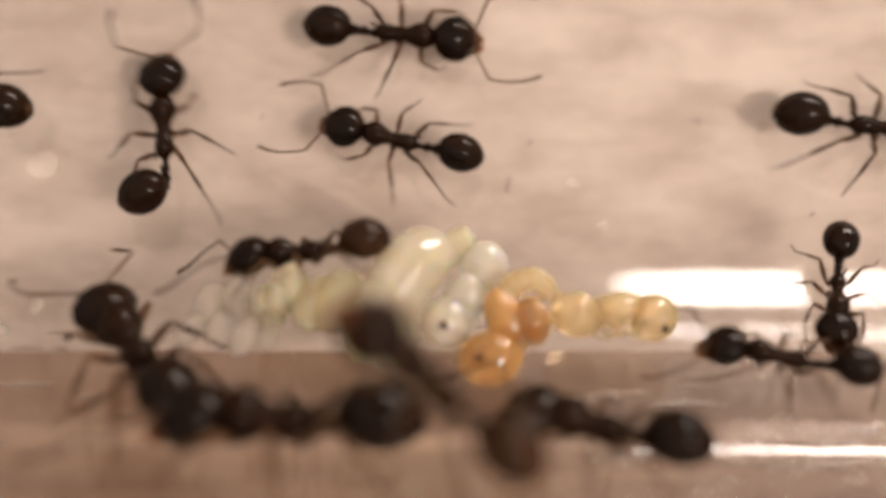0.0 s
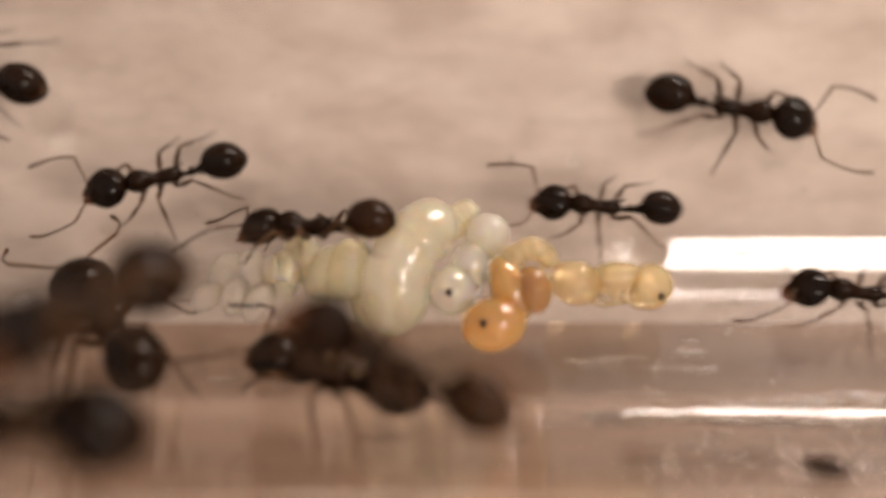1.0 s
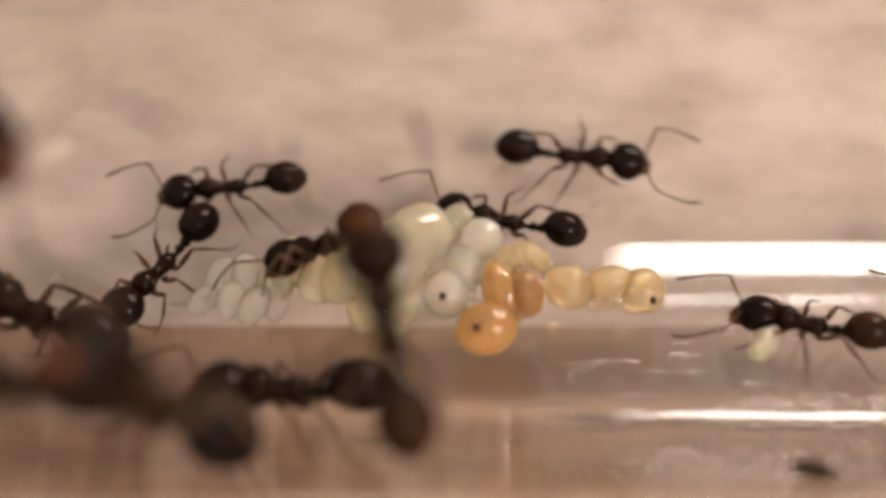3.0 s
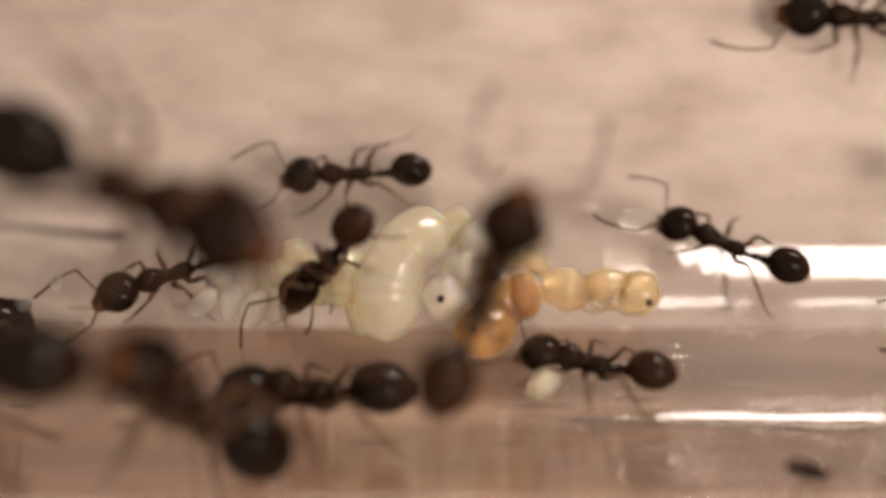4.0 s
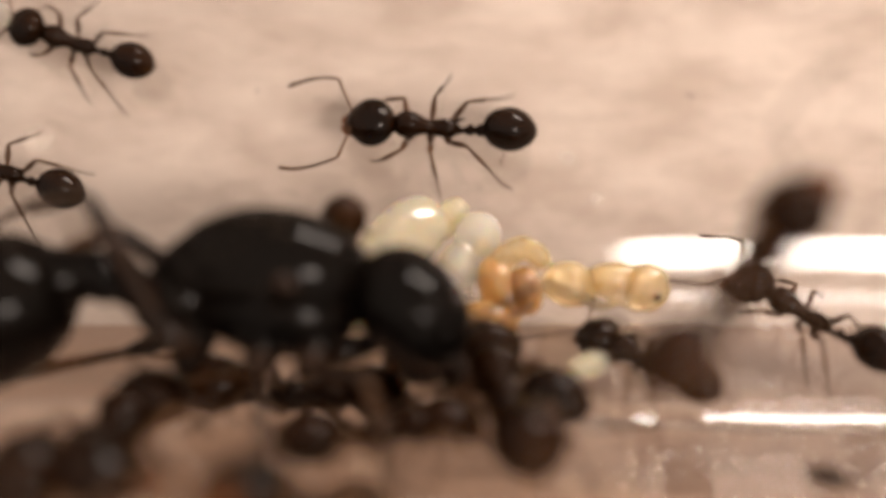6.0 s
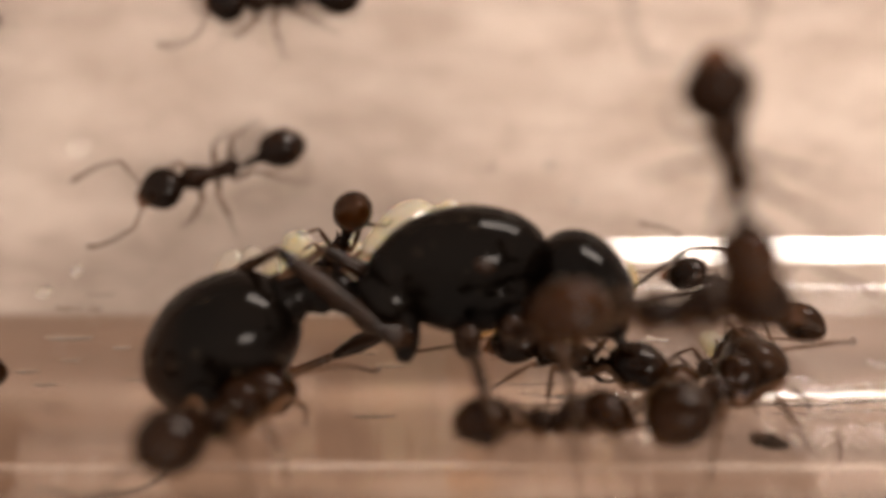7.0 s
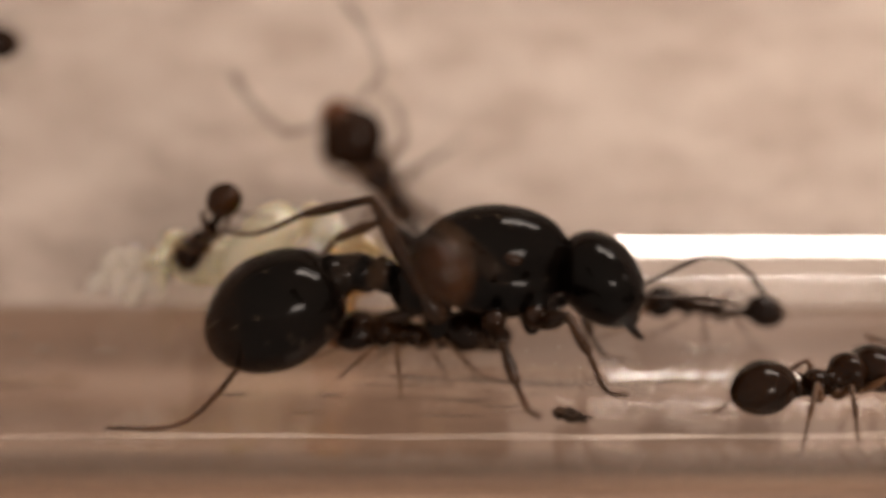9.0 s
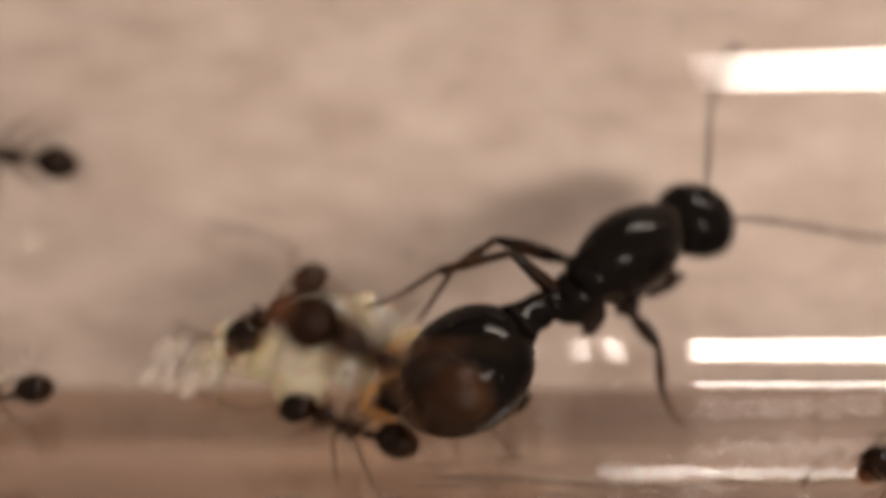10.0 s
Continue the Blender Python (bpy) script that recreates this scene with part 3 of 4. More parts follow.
make_pupa("amber yellow pupa lying on the glass", AMBER, ((2.28, -0.62, 2.75), (0.48, 0.4, 0.38), -15), ((2.96, -0.54, 2.75), (0.52, 0.3, 0.32), 8),
          ((3.56, -0.68, 2.8), (0.4, 0.42, 0.38), -20), (3.68, -0.84, 3.16), (0.1, -1.0))
for x, y, z, long, r, a in ((-1.55, -0.42, 2.85, 1.0, 0.44, 75), (-1.95, -0.5, 2.7, 0.9, 0.4, 60), (-2.45, -0.15, 2.45, 0.8, 0.34, 95), (-2.75, -0.5, 2.6, 0.75, 0.33, 70), (-1.25, -1.0, 2.75, 0.7, 0.33, 110), (0.28, 0.42, 2.35, 0.8, 0.3, 40)):
    c, s = math.cos(radians(a)) * long / 2, math.sin(radians(a)) * long / 2
    make_larva("young_larva", [(x - c, y - s, z - 0.1), (x - c * 0.4 - s * 0.2, y - s * 0.4 + c * 0.2, z), (x + c * 0.4 - s * 0.2, y + s * 0.4 + c * 0.2, z), (x + c, y + s, z - 0.05)], r,
               JELLY, "cream young larva in the brood heap", 9, taper=0.15, rings=0.012)
for x, y, z, r, a in ((-3.85, -0.45, 2.7, 0.25, 62), (-3.6, -0.85, 3.0, 0.23, 75), (-3.4, -0.4, 2.75, 0.24, 85), (-3.2, -0.95, 3.05, 0.25, 58), (-3.0, -0.5, 2.7, 0.23, 100), (-4.1, -0.85, 2.95, 0.2, 45),
                      (-2.85, -0.9, 2.85, 0.22, 85), (-2.65, -0.35, 2.5, 0.24, 70)):
    make_egg((x, y, z), r, MILK, "milky translucent young larva", (20, 0, a), 1.6)
for x, y, z, r, a in ((-7.3, -0.9, 2.9, 0.12, 10), (-6.8, -0.5, 2.55, 0.1, 60)):
    make_egg((x, y, z), r, MILK, "clear small larva lying apart on the glass", (20, 0, a), 1.4)


# two grubs that are carried about in the jaws
carried_larva = make_larva("carried_larva", [(-0.3, 0, 0), (-0.1, 0.1, 0.05), (0.15, 0.1, 0.05), (0.35, 0, 0)], 0.27, MILK, "pale larva held in a worker's jaws", 9)
white_larva = make_larva("carried_larva", [(-0.3, 0, 0), (-0.1, 0.1, 0.05), (0.15, 0.1, 0.05), (0.35, 0, 0)], 0.26, JELLY, "white larva held below a worker's head", 9)

# ---- loose bits ----
def make_grit(where, label, seed, size):
    bm = bmesh.new()
    shift = Vector((seed, 0, 0))
    blob(bm, (0, 0, 0), (0.5 * size, 0.22 * size, 0.16 * size), (0, 0, 0), 36, 24,
         lambda p: p * (1 + 0.75 * noise.noise(Vector((p.x * 4, p.y * 2, p.z * 2)) + shift) + 0.25 * noise.noise(p * 7 + shift)))
    ob = part("waste_crumb", bm, GRIT)
    ob.location = Vector(where) * MM
    ob.rotation_euler = (radians(60), 0, radians(-12))
    return tagged(ob, label, "crumb")


make_grit((5.5, -3.18, 5.89), "dark brown crumb of waste on the glass", 3, 0.62)


def make_stain(x, y, r):
    """A dried drop, a thin pale film on the inner glass."""
    a = math.asin((y - AXIS_Y) / RADIUS)
    bm = bmesh.new()
    blob(bm, (0, 0, 0), (r, r * 0.92, r * 0.03), u=28, v=10)
    ob = part("dried_drop", bm, STAIN)
    ob.matrix_world = pose(x * MM, y * MM, (AXIS_Z - RADIUS * math.cos(a) + r * 0.03) * MM, math.degrees(a), 0, 0)
    ob.visible_shadow = False
    return tagged(ob, "faint round dried water drop on the glass", "stain", "dried drops")


for x, y, r in ((2.5, 1.7, 0.16), (-7.5, 2.05, 0.3), (3.0, 0.9, 0.13)):
    make_stain(x, y, r)


def make_fibre(x, y, turn, long):
    """A tiny bent dust fibre lying on the glass."""
    a = math.asin((y - AXIS_Y) / RADIUS)
    bm = bmesh.new()
    sweep(bm, curve_through([(-long, 0, 0.012), (-long * 0.3, long * 0.2, 0.014), (long * 0.4, -long * 0.08, 0.014), (long, long * 0.18, 0.012)], 4), [0.009] * 13, 6)
    ob = part("dust_fibre", bm, GRIT)
    ob.matrix_world = pose(x * MM, y * MM, (AXIS_Z - RADIUS * math.cos(a)) * MM, math.degrees(a), 0, 0) @ pose(0, 0, 0, 0, 0, turn)
    return tagged(ob, "tiny dark dust fibre on the glass", "dust", "dust on the glass")


for x, y, turn, long in ((1.28, 1.67, 80, 0.16), (1.7, 2.48, 40, 0.06), (0.33, 0.78, 10, 0.05), (4.9, 2.9, -20, 0.09), (-3.4, 3.0, 60, 0.07), (6.9, 1.1, 30, 0.06)):
    make_fibre(x, y, turn, long)


def make_smear(x, angle, long, wide):
    """A thin wet streak drawn out along the glass wall."""
    bm = bmesh.new()
    blob(bm, (0, 0, 0), (long, wide, wide * 0.35), u=18, v=12)
    ob = part("wet_streak", bm, GLASS)
    a = radians(angle)
    ob.matrix_world = pose(x * MM, (AXIS_Y + RADIUS * math.sin(a)) * MM, (AXIS_Z - RADIUS * math.cos(a)) * MM, angle, 0, 0)
    ob.visible_shadow = False
    return tagged(ob, "thin wet streak of water on the glass wall", "droplet", "wet streaks")


def make_glare_strip(name, first, angle, lean, wide, high, material, label, seed):
    """A long narrow strip that follows the glass wall, added to stand in for a line of glare."""
    rnd = random.Random(seed)
    phase = [rnd.uniform(0, 6) for _ in range(4)]
    bm = bmesh.new()
    rings = []
    for i in range(161):
        x = first + i * 0.2
        a = radians(angle + 0.25 * math.sin(x * 0.5 + phase[0]) + 0.12 * math.sin(x * 1.7 + phase[1]))
        w = wide * (1 + 0.22 * math.sin(x * 0.9 + phase[2]) + 0.12 * math.sin(x * 2.9 + phase[3])) * (0.02 + min(1, i / 6, (160 - i) / 6))
        c, t = Vector((x, AXIS_Y + RADIUS * math.sin(a), AXIS_Z - RADIUS * math.cos(a))), radians(lean)
        u, v = Vector((0, math.cos(t), math.sin(t))), Vector((0, -math.sin(t), math.cos(t)))
        rings.append([bm.verts.new(c + u * (w * math.cos(k * math.tau / 16)) + v * (high * math.sin(k * math.tau / 16))) for k in range(16)])
    for r, q in zip(rings, rings[1:]):
        for k in range(16):
            bm.faces.new((r[k], r[(k + 1) % 16], q[(k + 1) % 16], q[k]))
    bm.faces.new(rings[0])
    bm.faces.new(rings[-1])
    ob = part(name, bm, material)
    ob.visible_shadow = False
    return tagged(ob, label, "water line", "water lines")


# added clear strip, tilted so that it mirrors the side lamp as a glare bar
make_glare_strip("wet_line", 1.6, -60.9, -40, 0.19, 0.02, GLASS, "long thin clear strip added on the glass wall to catch lamp glare", 4)
# added pale strip: the wall's bright line is put into its colour
make_glare_strip("wet_line", -16, -77, -30, 0.07, 0.012, GLINT_LINE, "pale strip painted as a bright glint line along the glass wall", 7)

wet = random.Random(12)
for k in range(26):
    make_smear(wet.uniform(-7.5, 9.5), wet.uniform(-66, -40), wet.uniform(0.12, 0.5), wet.uniform(0.03, 0.075))
for k in range(46):
    make_smear(wet.uniform(0.5, 9.5), wet.uniform(-74, -50), wet.uniform(0.2, 0.8), wet.uniform(0.02, 0.05))



# ---- what moves ----
PATHS = {
    "hero": [
        (0, -0.71, 2.33, 0.41, 16, 4, 167), (0.3, -2.16, 2.07, 0.48, 18, 0, 179),
        (0.5, -3.03, 1.85, 0.56, 19, -3, -171), (0.7, -3.98, 1.6, 0.66, 21, -6, -164),
        (1, -5.24, 1.14, 0.86, 24, -6, -166), (1.2, -5.57, 1.1, 0.87, 24, -6, -167),
        (1.5, -5.72, 0.72, 1.08, 26, -11, -158), (2, -5.26, -0.25, 1.71, 27, -25, -141),
        (2.5, -4.86, -0.3, 1.77, 19, -32, -124), (2.7, -4.89, -0.44, 1.89, 18, -34, -120),
        (3.8, -5.06, -0.63, 1.99, 35, -21, -153), (4, -4.71, -0.62, 1.97, 36, -17, -158),
        (4.5, -4.29, 0.27, 1.32, 32, -3, -175), (5, -3.95, 0.55, 1.15, 30, 2, 177),
        (5.2, -4.32, 0.59, 1.13, 29, 6, 170), (6.3, -8.31, 1.53, 0.69, 21, 7, 162),
        (6.5, -8.24, 1.85, 0.57, 19, 6, 162), (7, -11.3, 2.82, 0.29, 12, 4, 162),
        (10, -11.3, 2.82, 0.29, 12, 4, 162),
    ],
    "top": [
        (0, -0.9, 4.5, 0.04, -1, -0, -6), (0.3, 1.23, 4.09, 0.05, -3, -0, -7),
        (0.5, 3.08, 3.78, 0.08, -6, -1, -15), (1, 5.5, 2.57, 0.29, -14, -3, -12),
        (1.2, 6.55, 0.97, 0.88, -26, -5, -11), (1.5, 7.46, 0.44, 1.19, -27, -14, -26),
        (2, 8.8, -0.09, 1.5, -34, -7, -10), (2.7, 9.16, -0.57, 1.86, -38, -6, -8),
        (3.8, 18.49, -0.6, 1.88, -39, -5, -6), (6, 22.42, -0.73, 1.99, -40, -5, -6),
        (10, 22.42, -0.73, 1.99, -40, -5, -6),
    ],
    "corner": [
        (0, -5.04, 2.36, 0.51, -1, 12, 94), (0.1, -5.62, 2.86, 0.42, 1, 8, 118), (0.2, -6.07, 3.36, 0.33, 3, 5, 130), (0.3, -6.99, 3.85, 0.25, 5, 2, 137),
        (0.5, -7.21, 4.06, 0.18, 3, 2, 145), (1, -9.29, 3.41, 0.23, 8, 3, 163),
        (1.3, -10.47, 3.43, 0.23, 8, 2, 165), (2.5, -11.39, 3.47, 0.22, 8, 2, 165),
        (10, -11.39, 3.47, 0.22, 8, 2, 165),
    ],
    "crossing": [
        (0, -14.26, 1.63, 0.67, -21, 2, 5), (1, -10.84, 1.32, 0.79, -24, 1, 3),
        (1.2, -9.54, 1.47, 0.73, -22, 1, 3), (1.5, -8.12, 1.83, 0.6, -19, 5, 14),
        (2, -5.56, 1.84, 0.59, -20, -1, -3), (2.5, -2.09, 2.8, 0.31, -12, 3, 12),
        (2.7, -0.12, 2.21, 0.47, -17, -2, -8), (3.8, 8.73, 1.32, 0.79, -24, -1, -3),
        (4.2, 12.45, 1.39, 0.76, -23, -0, 0), (6, 23.71, 1.15, 0.87, -25, -0, 0),
        (10, 23.71, 1.15, 0.87, -25, -0, 0),
    ],
    "second": [
        (0, 6.82, -0.43, 1.96, 12, -37, -109), (0.3, 6.85, -0.16, 1.72, 22, -29, -129),
        (0.5, 6.59, 0.5, 1.26, 28, -12, -159), (0.7, 5.47, 0.5, 1.24, 30, -5, -172),
        (1, 2.98, 0.54, 1.22, 30, 2, 177), (1.2, 1.45, 0.9, 1.02, 27, 2, 176),
        (1.5, 0.32, 1.5, 0.76, 21, 7, 163), (2, -1.99, 1.36, 0.81, 23, -6, -166),
        (2.5, -1.93, 1.13, 0.92, 24, -9, -161), (2.7, -2.48, 0.96, 1, 26, -7, -165),
        (3.8, -8.84, 1.39, 0.8, 23, -0, 180), (4.2, -10.82, 1.4, 0.79, 23, -0, 180),
        (10, -10.82, 1.4, 0.79, 23, -0, 180),
    ],
    "third": [
        (0, 5.67, -1.64, 3.01, 49, 10, 172), (0.3, 8.17, -1.62, 2.99, 49, 6, 175),
        (0.6, 8.77, -1.22, 2.55, 45, 8, 172), (1, 7.36, -1.11, 2.43, 44, 2, 177),
        (1.2, 5.36, -0.72, 2.08, 40, 5, 175), (1.5, 3.7, -0.01, 1.54, 34, 7, 170),
        (2, 2.66, 0.05, 1.49, 34, -1, -178), (2.5, 1.72, -0.08, 1.58, 35, -4, -175),
        (2.7, 1.51, -0.01, 1.54, 34, 3, 175), (3.8, -0.52, 1.33, 0.8, 23, 6, 167),
        (4, -1.56, 1.36, 0.78, 23, -1, -177), (4.5, -4.6, 1.96, 0.55, 19, -1, -176),
        (4.7, -5.72, 2.61, 0.36, 14, 1, 175), (5, -7.93, 2.96, 0.28, 12, 1, 175),
        (5.2, -8.91, 3.12, 0.25, 10, 1, 174), (6, -10.98, 2.99, 0.27, 11, 1, 174),
        (10, -10.98, 2.99, 0.27, 11, 1, 174),
    ],
    "carrier": [
        (0, 11.73, -0.81, 2.16, 41, 9, 169), (3, 10.19, -1.08, 2.42, 40, 21, 157),
        (3.8, 6.88, -0.72, 2.1, 36, 21, 154), (4, 5.41, -0.1, 1.61, 32, 14, 158),
        (4.5, 2.06, 1.23, 0.86, 21, 12, 152), (5, -0.91, 1.8, 0.6, 20, 3, 172),
        (5.2, -1.77, 2.03, 0.54, 17, 6, 161), (6.3, -8.97, 4.49, 0.12, 1, 0, 166),
        (6.6, -10.57, 4.93, 0.12, -2, -0, 172), (10, -10.57, 4.93, 0.12, -2, -0, 172),
    ],
    "amble": [
        (0, 13.03, 5.05, 0.02, -3, -0, 175), (3.4, 12.01, 4.66, 0, -0, -0, 178),
        (4, 8.51, 4.68, 0, -1, -0, 177), (4.5, 6.22, 3.92, 0.03, 5, -0, -175),
        (5, 4.21, 2.6, 0.25, 14, -2, -174), (5.2, 3.18, 2.29, 0.33, 16, -1, -177),
        (6.3, -0.55, 1.89, 0.46, 19, 1, 177), (6.5, -1.01, 1.67, 0.54, 21, 0, 179),
        (7, -4.28, 1.32, 0.69, 22, -9, -160), (7.5, -6.12, 1.02, 0.83, 25, -6, -167),
        (7.7, -6.85, 1, 0.83, 26, -2, -176), (8, -9.28, 1.02, 0.81, 26, -1, -178),
        (8.5, -10.62, 1.08, 0.79, 25, 1, 177), (10, -10.62, 1.08, 0.79, 25, 1, 177),
    ],
    "upper_left": [
        (0, -1.78, 9.18, 1.44, -34, 3, -176), (6.3, -1.63, 7.75, 0.67, -22, 1, -178),
        (7, -3.14, 5.19, 0.07, -4, 0, -177), (7.5, -4.81, 4.53, 0.06, 0, -0, -162),
        (8, -6.5, 4.25, 0.07, 2, -1, -157), (8.5, -7.88, 4.34, 0.05, 2, -0, -172),
        (9, -8.31, 4.47, 0.05, 1, -0, -173), (9.5, -8.56, 4.1, 0.06, 3, -0, -175),
        (9.7, -8.15, 3.96, 0.07, 4, -0, -175), (9.8, -8.56, 4.19, 0.06, 3, -0, -178),
        (10, -8.03, 3.91, 0.08, 5, 1, 171),
    ],
    "lower_left": [
        (0, -10.66, -1.63, 3.02, 49, -6, -175), (6.5, -9.46, -2.54, 4.34, 60, -13, -173),
        (7, -8.65, -2.72, 4.69, 63, -10, -175), (7.2, -7.15, -2.87, 5.01, 66, -12, -175),
        (7.5, -6.05, -3.2, 5.97, 70, -31, -170), (8, -6.69, -3.18, 5.86, 72, -18, -174),
        (8.5, -7.5, -2.07, 3.6, 54, -12, -171), (9, -7.52, -2.12, 3.68, 54, -16, -168),
        (9.5, -7.49, -2.25, 3.87, 57, -9, -174), (9.8, -8.19, -1.27, 2.63, 46, -5, -175),
        (10, -7.41, -1.64, 3.04, 49, -12, -170),
    ],
    "nurse": [
        (0, -2.07, 0, 3.21, 73, 3, -171), (0.5, -2.11, -0.04, 3.26, 75, 9, -175),
        (1, -2.12, -0.09, 3.3, 75, 10, -176), (1.5, -2.1, -0.12, 3.35, 78, 17, -175),
        (2, -2.07, -0.17, 3.39, 77, 12, -173), (2.5, -2.01, -0.22, 3.49, 83, 26, -169),
        (2.7, -1.91, -0.25, 3.55, 87, 32, -166), (3.8, -1.67, -0.49, 4.09, 117, 41, -136),
        (4, -1.62, -0.5, 4.13, 117, 38, -133), (4.5, -1.61, -0.54, 4.16, 132, 49, -130),
        (5, -1.58, -0.51, 4.19, 149, 53, -118), (5.2, -1.51, -0.54, 4.17, 149, 57, -120),
        (6.3, -1.48, -0.47, 4.14, 161, 56, -110), (6.5, -1.39, -0.45, 4.12, 158, 56, -113),
        (7, -1.51, -0.43, 4.19, 147, 47, -117), (7.5, -1.49, -0.48, 4.29, 153, 46, -113),
        (8, -1.59, -0.36, 4.04, 131, 44, -126), (8.5, -1.49, -0.18, 3.91, 148, 50, -117),
        (9, -1.39, -0.16, 3.83, 121, 40, -130), (9.5, -1.32, -0.28, 3.73, 91, 22, -143),
        (9.7, -1.15, -0.03, 3.49, 93, 27, -146), (9.8, -1.28, 0.29, 3.23, 93, 28, -145),
        (10, -1.27, 0.2, 3, 46, -28, -139),
    ],
    "left_low": [
        (0, -4.7, -1.61, 3.66, 39, 40, 142), (0.5, -5.24, -1.78, 4.5, 129, -55, 115),
        (1, -5.42, -1.72, 3.83, 39, 42, 141), (1.5, -6.92, -1.53, 4.05, 160, -68, 102),
        (2, -7.03, -1.56, 4.09, 157, -67, 104), (2.5, -6.83, -1.54, 4.17, 130, -57, 114),
        (2.7, -6.66, -1.51, 3.49, 46, 27, 156), (3.8, -7.88, -1.6, 3.98, 112, -67, 137),
        (4.5, -9.15, -1.39, 3.73, 109, -66, 138), (6, -10.29, -1.74, 4.07, 118, -77, 143),
        (7.5, -14.3, -2.48, 5.01, 65, 9, 176), (9.5, -16.2, -2.41, 4.87, 64, 8, 176),
        (10, -19.24, -0.19, 2.13, 38, 4, 175),
    ],
    "bottom_left": [
        (0, -2.15, -2.65, 5.31, 76, -0, 180), (0.3, -3.22, -2.71, 6.51, 76, -0, -176),
        (0.5, -4.6, -2.82, 7.31, 76, -0, -175), (1, -5.46, -2.7, 8.81, 76, -0, 174),
        (1.5, -5.47, -2.77, 8.81, 76, -0, 174), (2, -5.52, -2.65, 8.81, 76, -0, 175),
        (2.5, -5.28, -2.72, 8.81, 76, -0, 174), (2.7, -5.32, -2.47, 8.81, 76, -0, 178),
        (3.8, -5.85, -2.03, 8.81, 76, -0, 180), (4.5, -6.67, -1.95, 8.81, 76, -0, 180),
        (6, -8.28, -2.07, 8.81, 76, -0, 180), (7.5, -13.34, -3.55, 8.81, 76, -0, 180),
        (9.5, -13.83, -3.4, 8.81, 76, -0, 180), (10, -14.94, -1.21, 8.81, 76, -0, 180),
    ],
    "bottom_mid": [
        (0, 2.39, -2.64, 4.81, 63, 16, 172), (0.5, 0.67, -2.64, 4.81, 63, 15, 173),
        (1, -1.72, -2.48, 4.52, 59, 22, 168), (1.5, -2.33, -2.59, 4.69, 63, 11, 174),
        (2, -2.41, -2.46, 4.47, 60, 17, 170), (2.5, -2.9, -2.57, 4.68, 62, 15, 172),
        (2.7, -2.66, -2.63, 4.78, 64, 2, 179), (3.8, -1.97, -2.64, 4.8, 64, -4, -178),
        (4, -1.92, -2.65, 4.81, 64, -2, -179), (4.5, -1.67, -2.59, 4.71, 63, 15, 172),
        (5, -1.79, -2.6, 4.71, 63, -4, -178), (5.2, -0.46, -2.36, 4.29, 54, 32, 159),
        (6.3, 1.1, -2.53, 4.6, 60, 22, 168), (6.8, 2.19, -2.36, 4.29, 58, 21, 167),
        (7.5, 2.79, -2.76, 5.05, 66, -0, 180), (10, 2.2, -1.67, 3.26, 51, -0, 180),
    ],
    "silhouette": [
        (0, -0.1, -1.42, 7.99, 161, -0, 140), (0.5, -0.32, -1.6, 8.01, 161, -0, 142),
        (1, -0.69, -1.74, 8.02, 159, -0, 154), (1.5, -0.92, -1.91, 8.04, 160, -0, 155),
        (2, -0.65, -1.96, 8.07, 162, -0, 148), (2.5, -0.9, -1.29, 8.1, 168, -0, 123),
        (2.7, -0.9, -1.22, 8.12, 171, -0, 115), (3.8, 0.58, -0.67, 8.16, -173, -0, 69),
        (4, 0.65, -0.64, 8.17, -173, -0, 68), (4.5, 1.29, -0.65, 8.18, -170, -0, 56),
        (5, 2.25, -0.83, 8.2, -167, -0, 42), (5.2, 2.59, -0.91, 8.21, -168, -0, 42),
        (6.3, 4.32, -0.4, 8.56, -174, -0, 54), (6.5, 4.8, -0.31, 8.62, -175, 4, 58),
        (6.75, 5.17, 0.61, 9.22, 180, -0, 90), (7, 4, 0.9, 9.82, 179, -0, 101),
        (7.5, 2.61, 1.16, 11.02, 177, -0, 125), (8, 2.26, 1, 11.02, 176, -0, 134),
        (8.5, 2.69, 1.03, 11.02, 177, -0, 125), (9, 2.5, 0.48, 11.02, 177, -0, 124),
        (9.5, 1.88, 0.28, 11.02, 176, -0, 141), (9.7, 1.52, 0.27, 11.02, 175, -0, 148),
        (9.8, 1.05, 0.48, 11.02, 175, -0, 149), (10, 1.18, 0.24, 11.02, 175, -0, 154),
    ],
    "passing": [
        (0, -8.56, 2.29, 10.08, -164, -0, -18), (2.7, -7.48, 1.8, 9.88, -164, -0, -21),
        (3.8, -3.82, 0.75, 9.81, -165, -0, -24), (4, -3.75, 0.64, 9.79, -165, -0, -23),
        (4.2, -3.35, -0.02, 9.78, -166, -0, -30), (4.5, -3.53, -1.61, 8.37, -135, -0, -16),
        (5, -4.72, -3.46, 5.64, -79, -0, 8), (5.2, -4.5, -3.55, 5.84, -78, -0, 13),
        (5.7, -5.7, -4, 6.34, -79, -0, 7), (6.3, -4.52, -3.59, 7.84, -78, -0, 14),
        (6.5, -4.24, -3.62, 7.84, -78, -0, 16), (6.8, -6.21, -4.49, 7.84, -78, -0, 14),
        (7.2, -10.42, -5.5, 7.84, -79, -0, 0), (8, -14.07, -5.98, 7.84, -79, -0, 0),
        (10, -18.23, -3.74, 7.84, -79, -0, 0),
    ],
    "follower": [
        (0, -10.74, -3.11, 5.82, -76, 10, 3), (4.5, -7.74, -3.44, 7.39, -85, 17, 2),
        (5, -4.94, -3.38, 6.95, -82, 22, 4), (5.2, -4.02, -3.32, 6.7, -79, 32, 7),
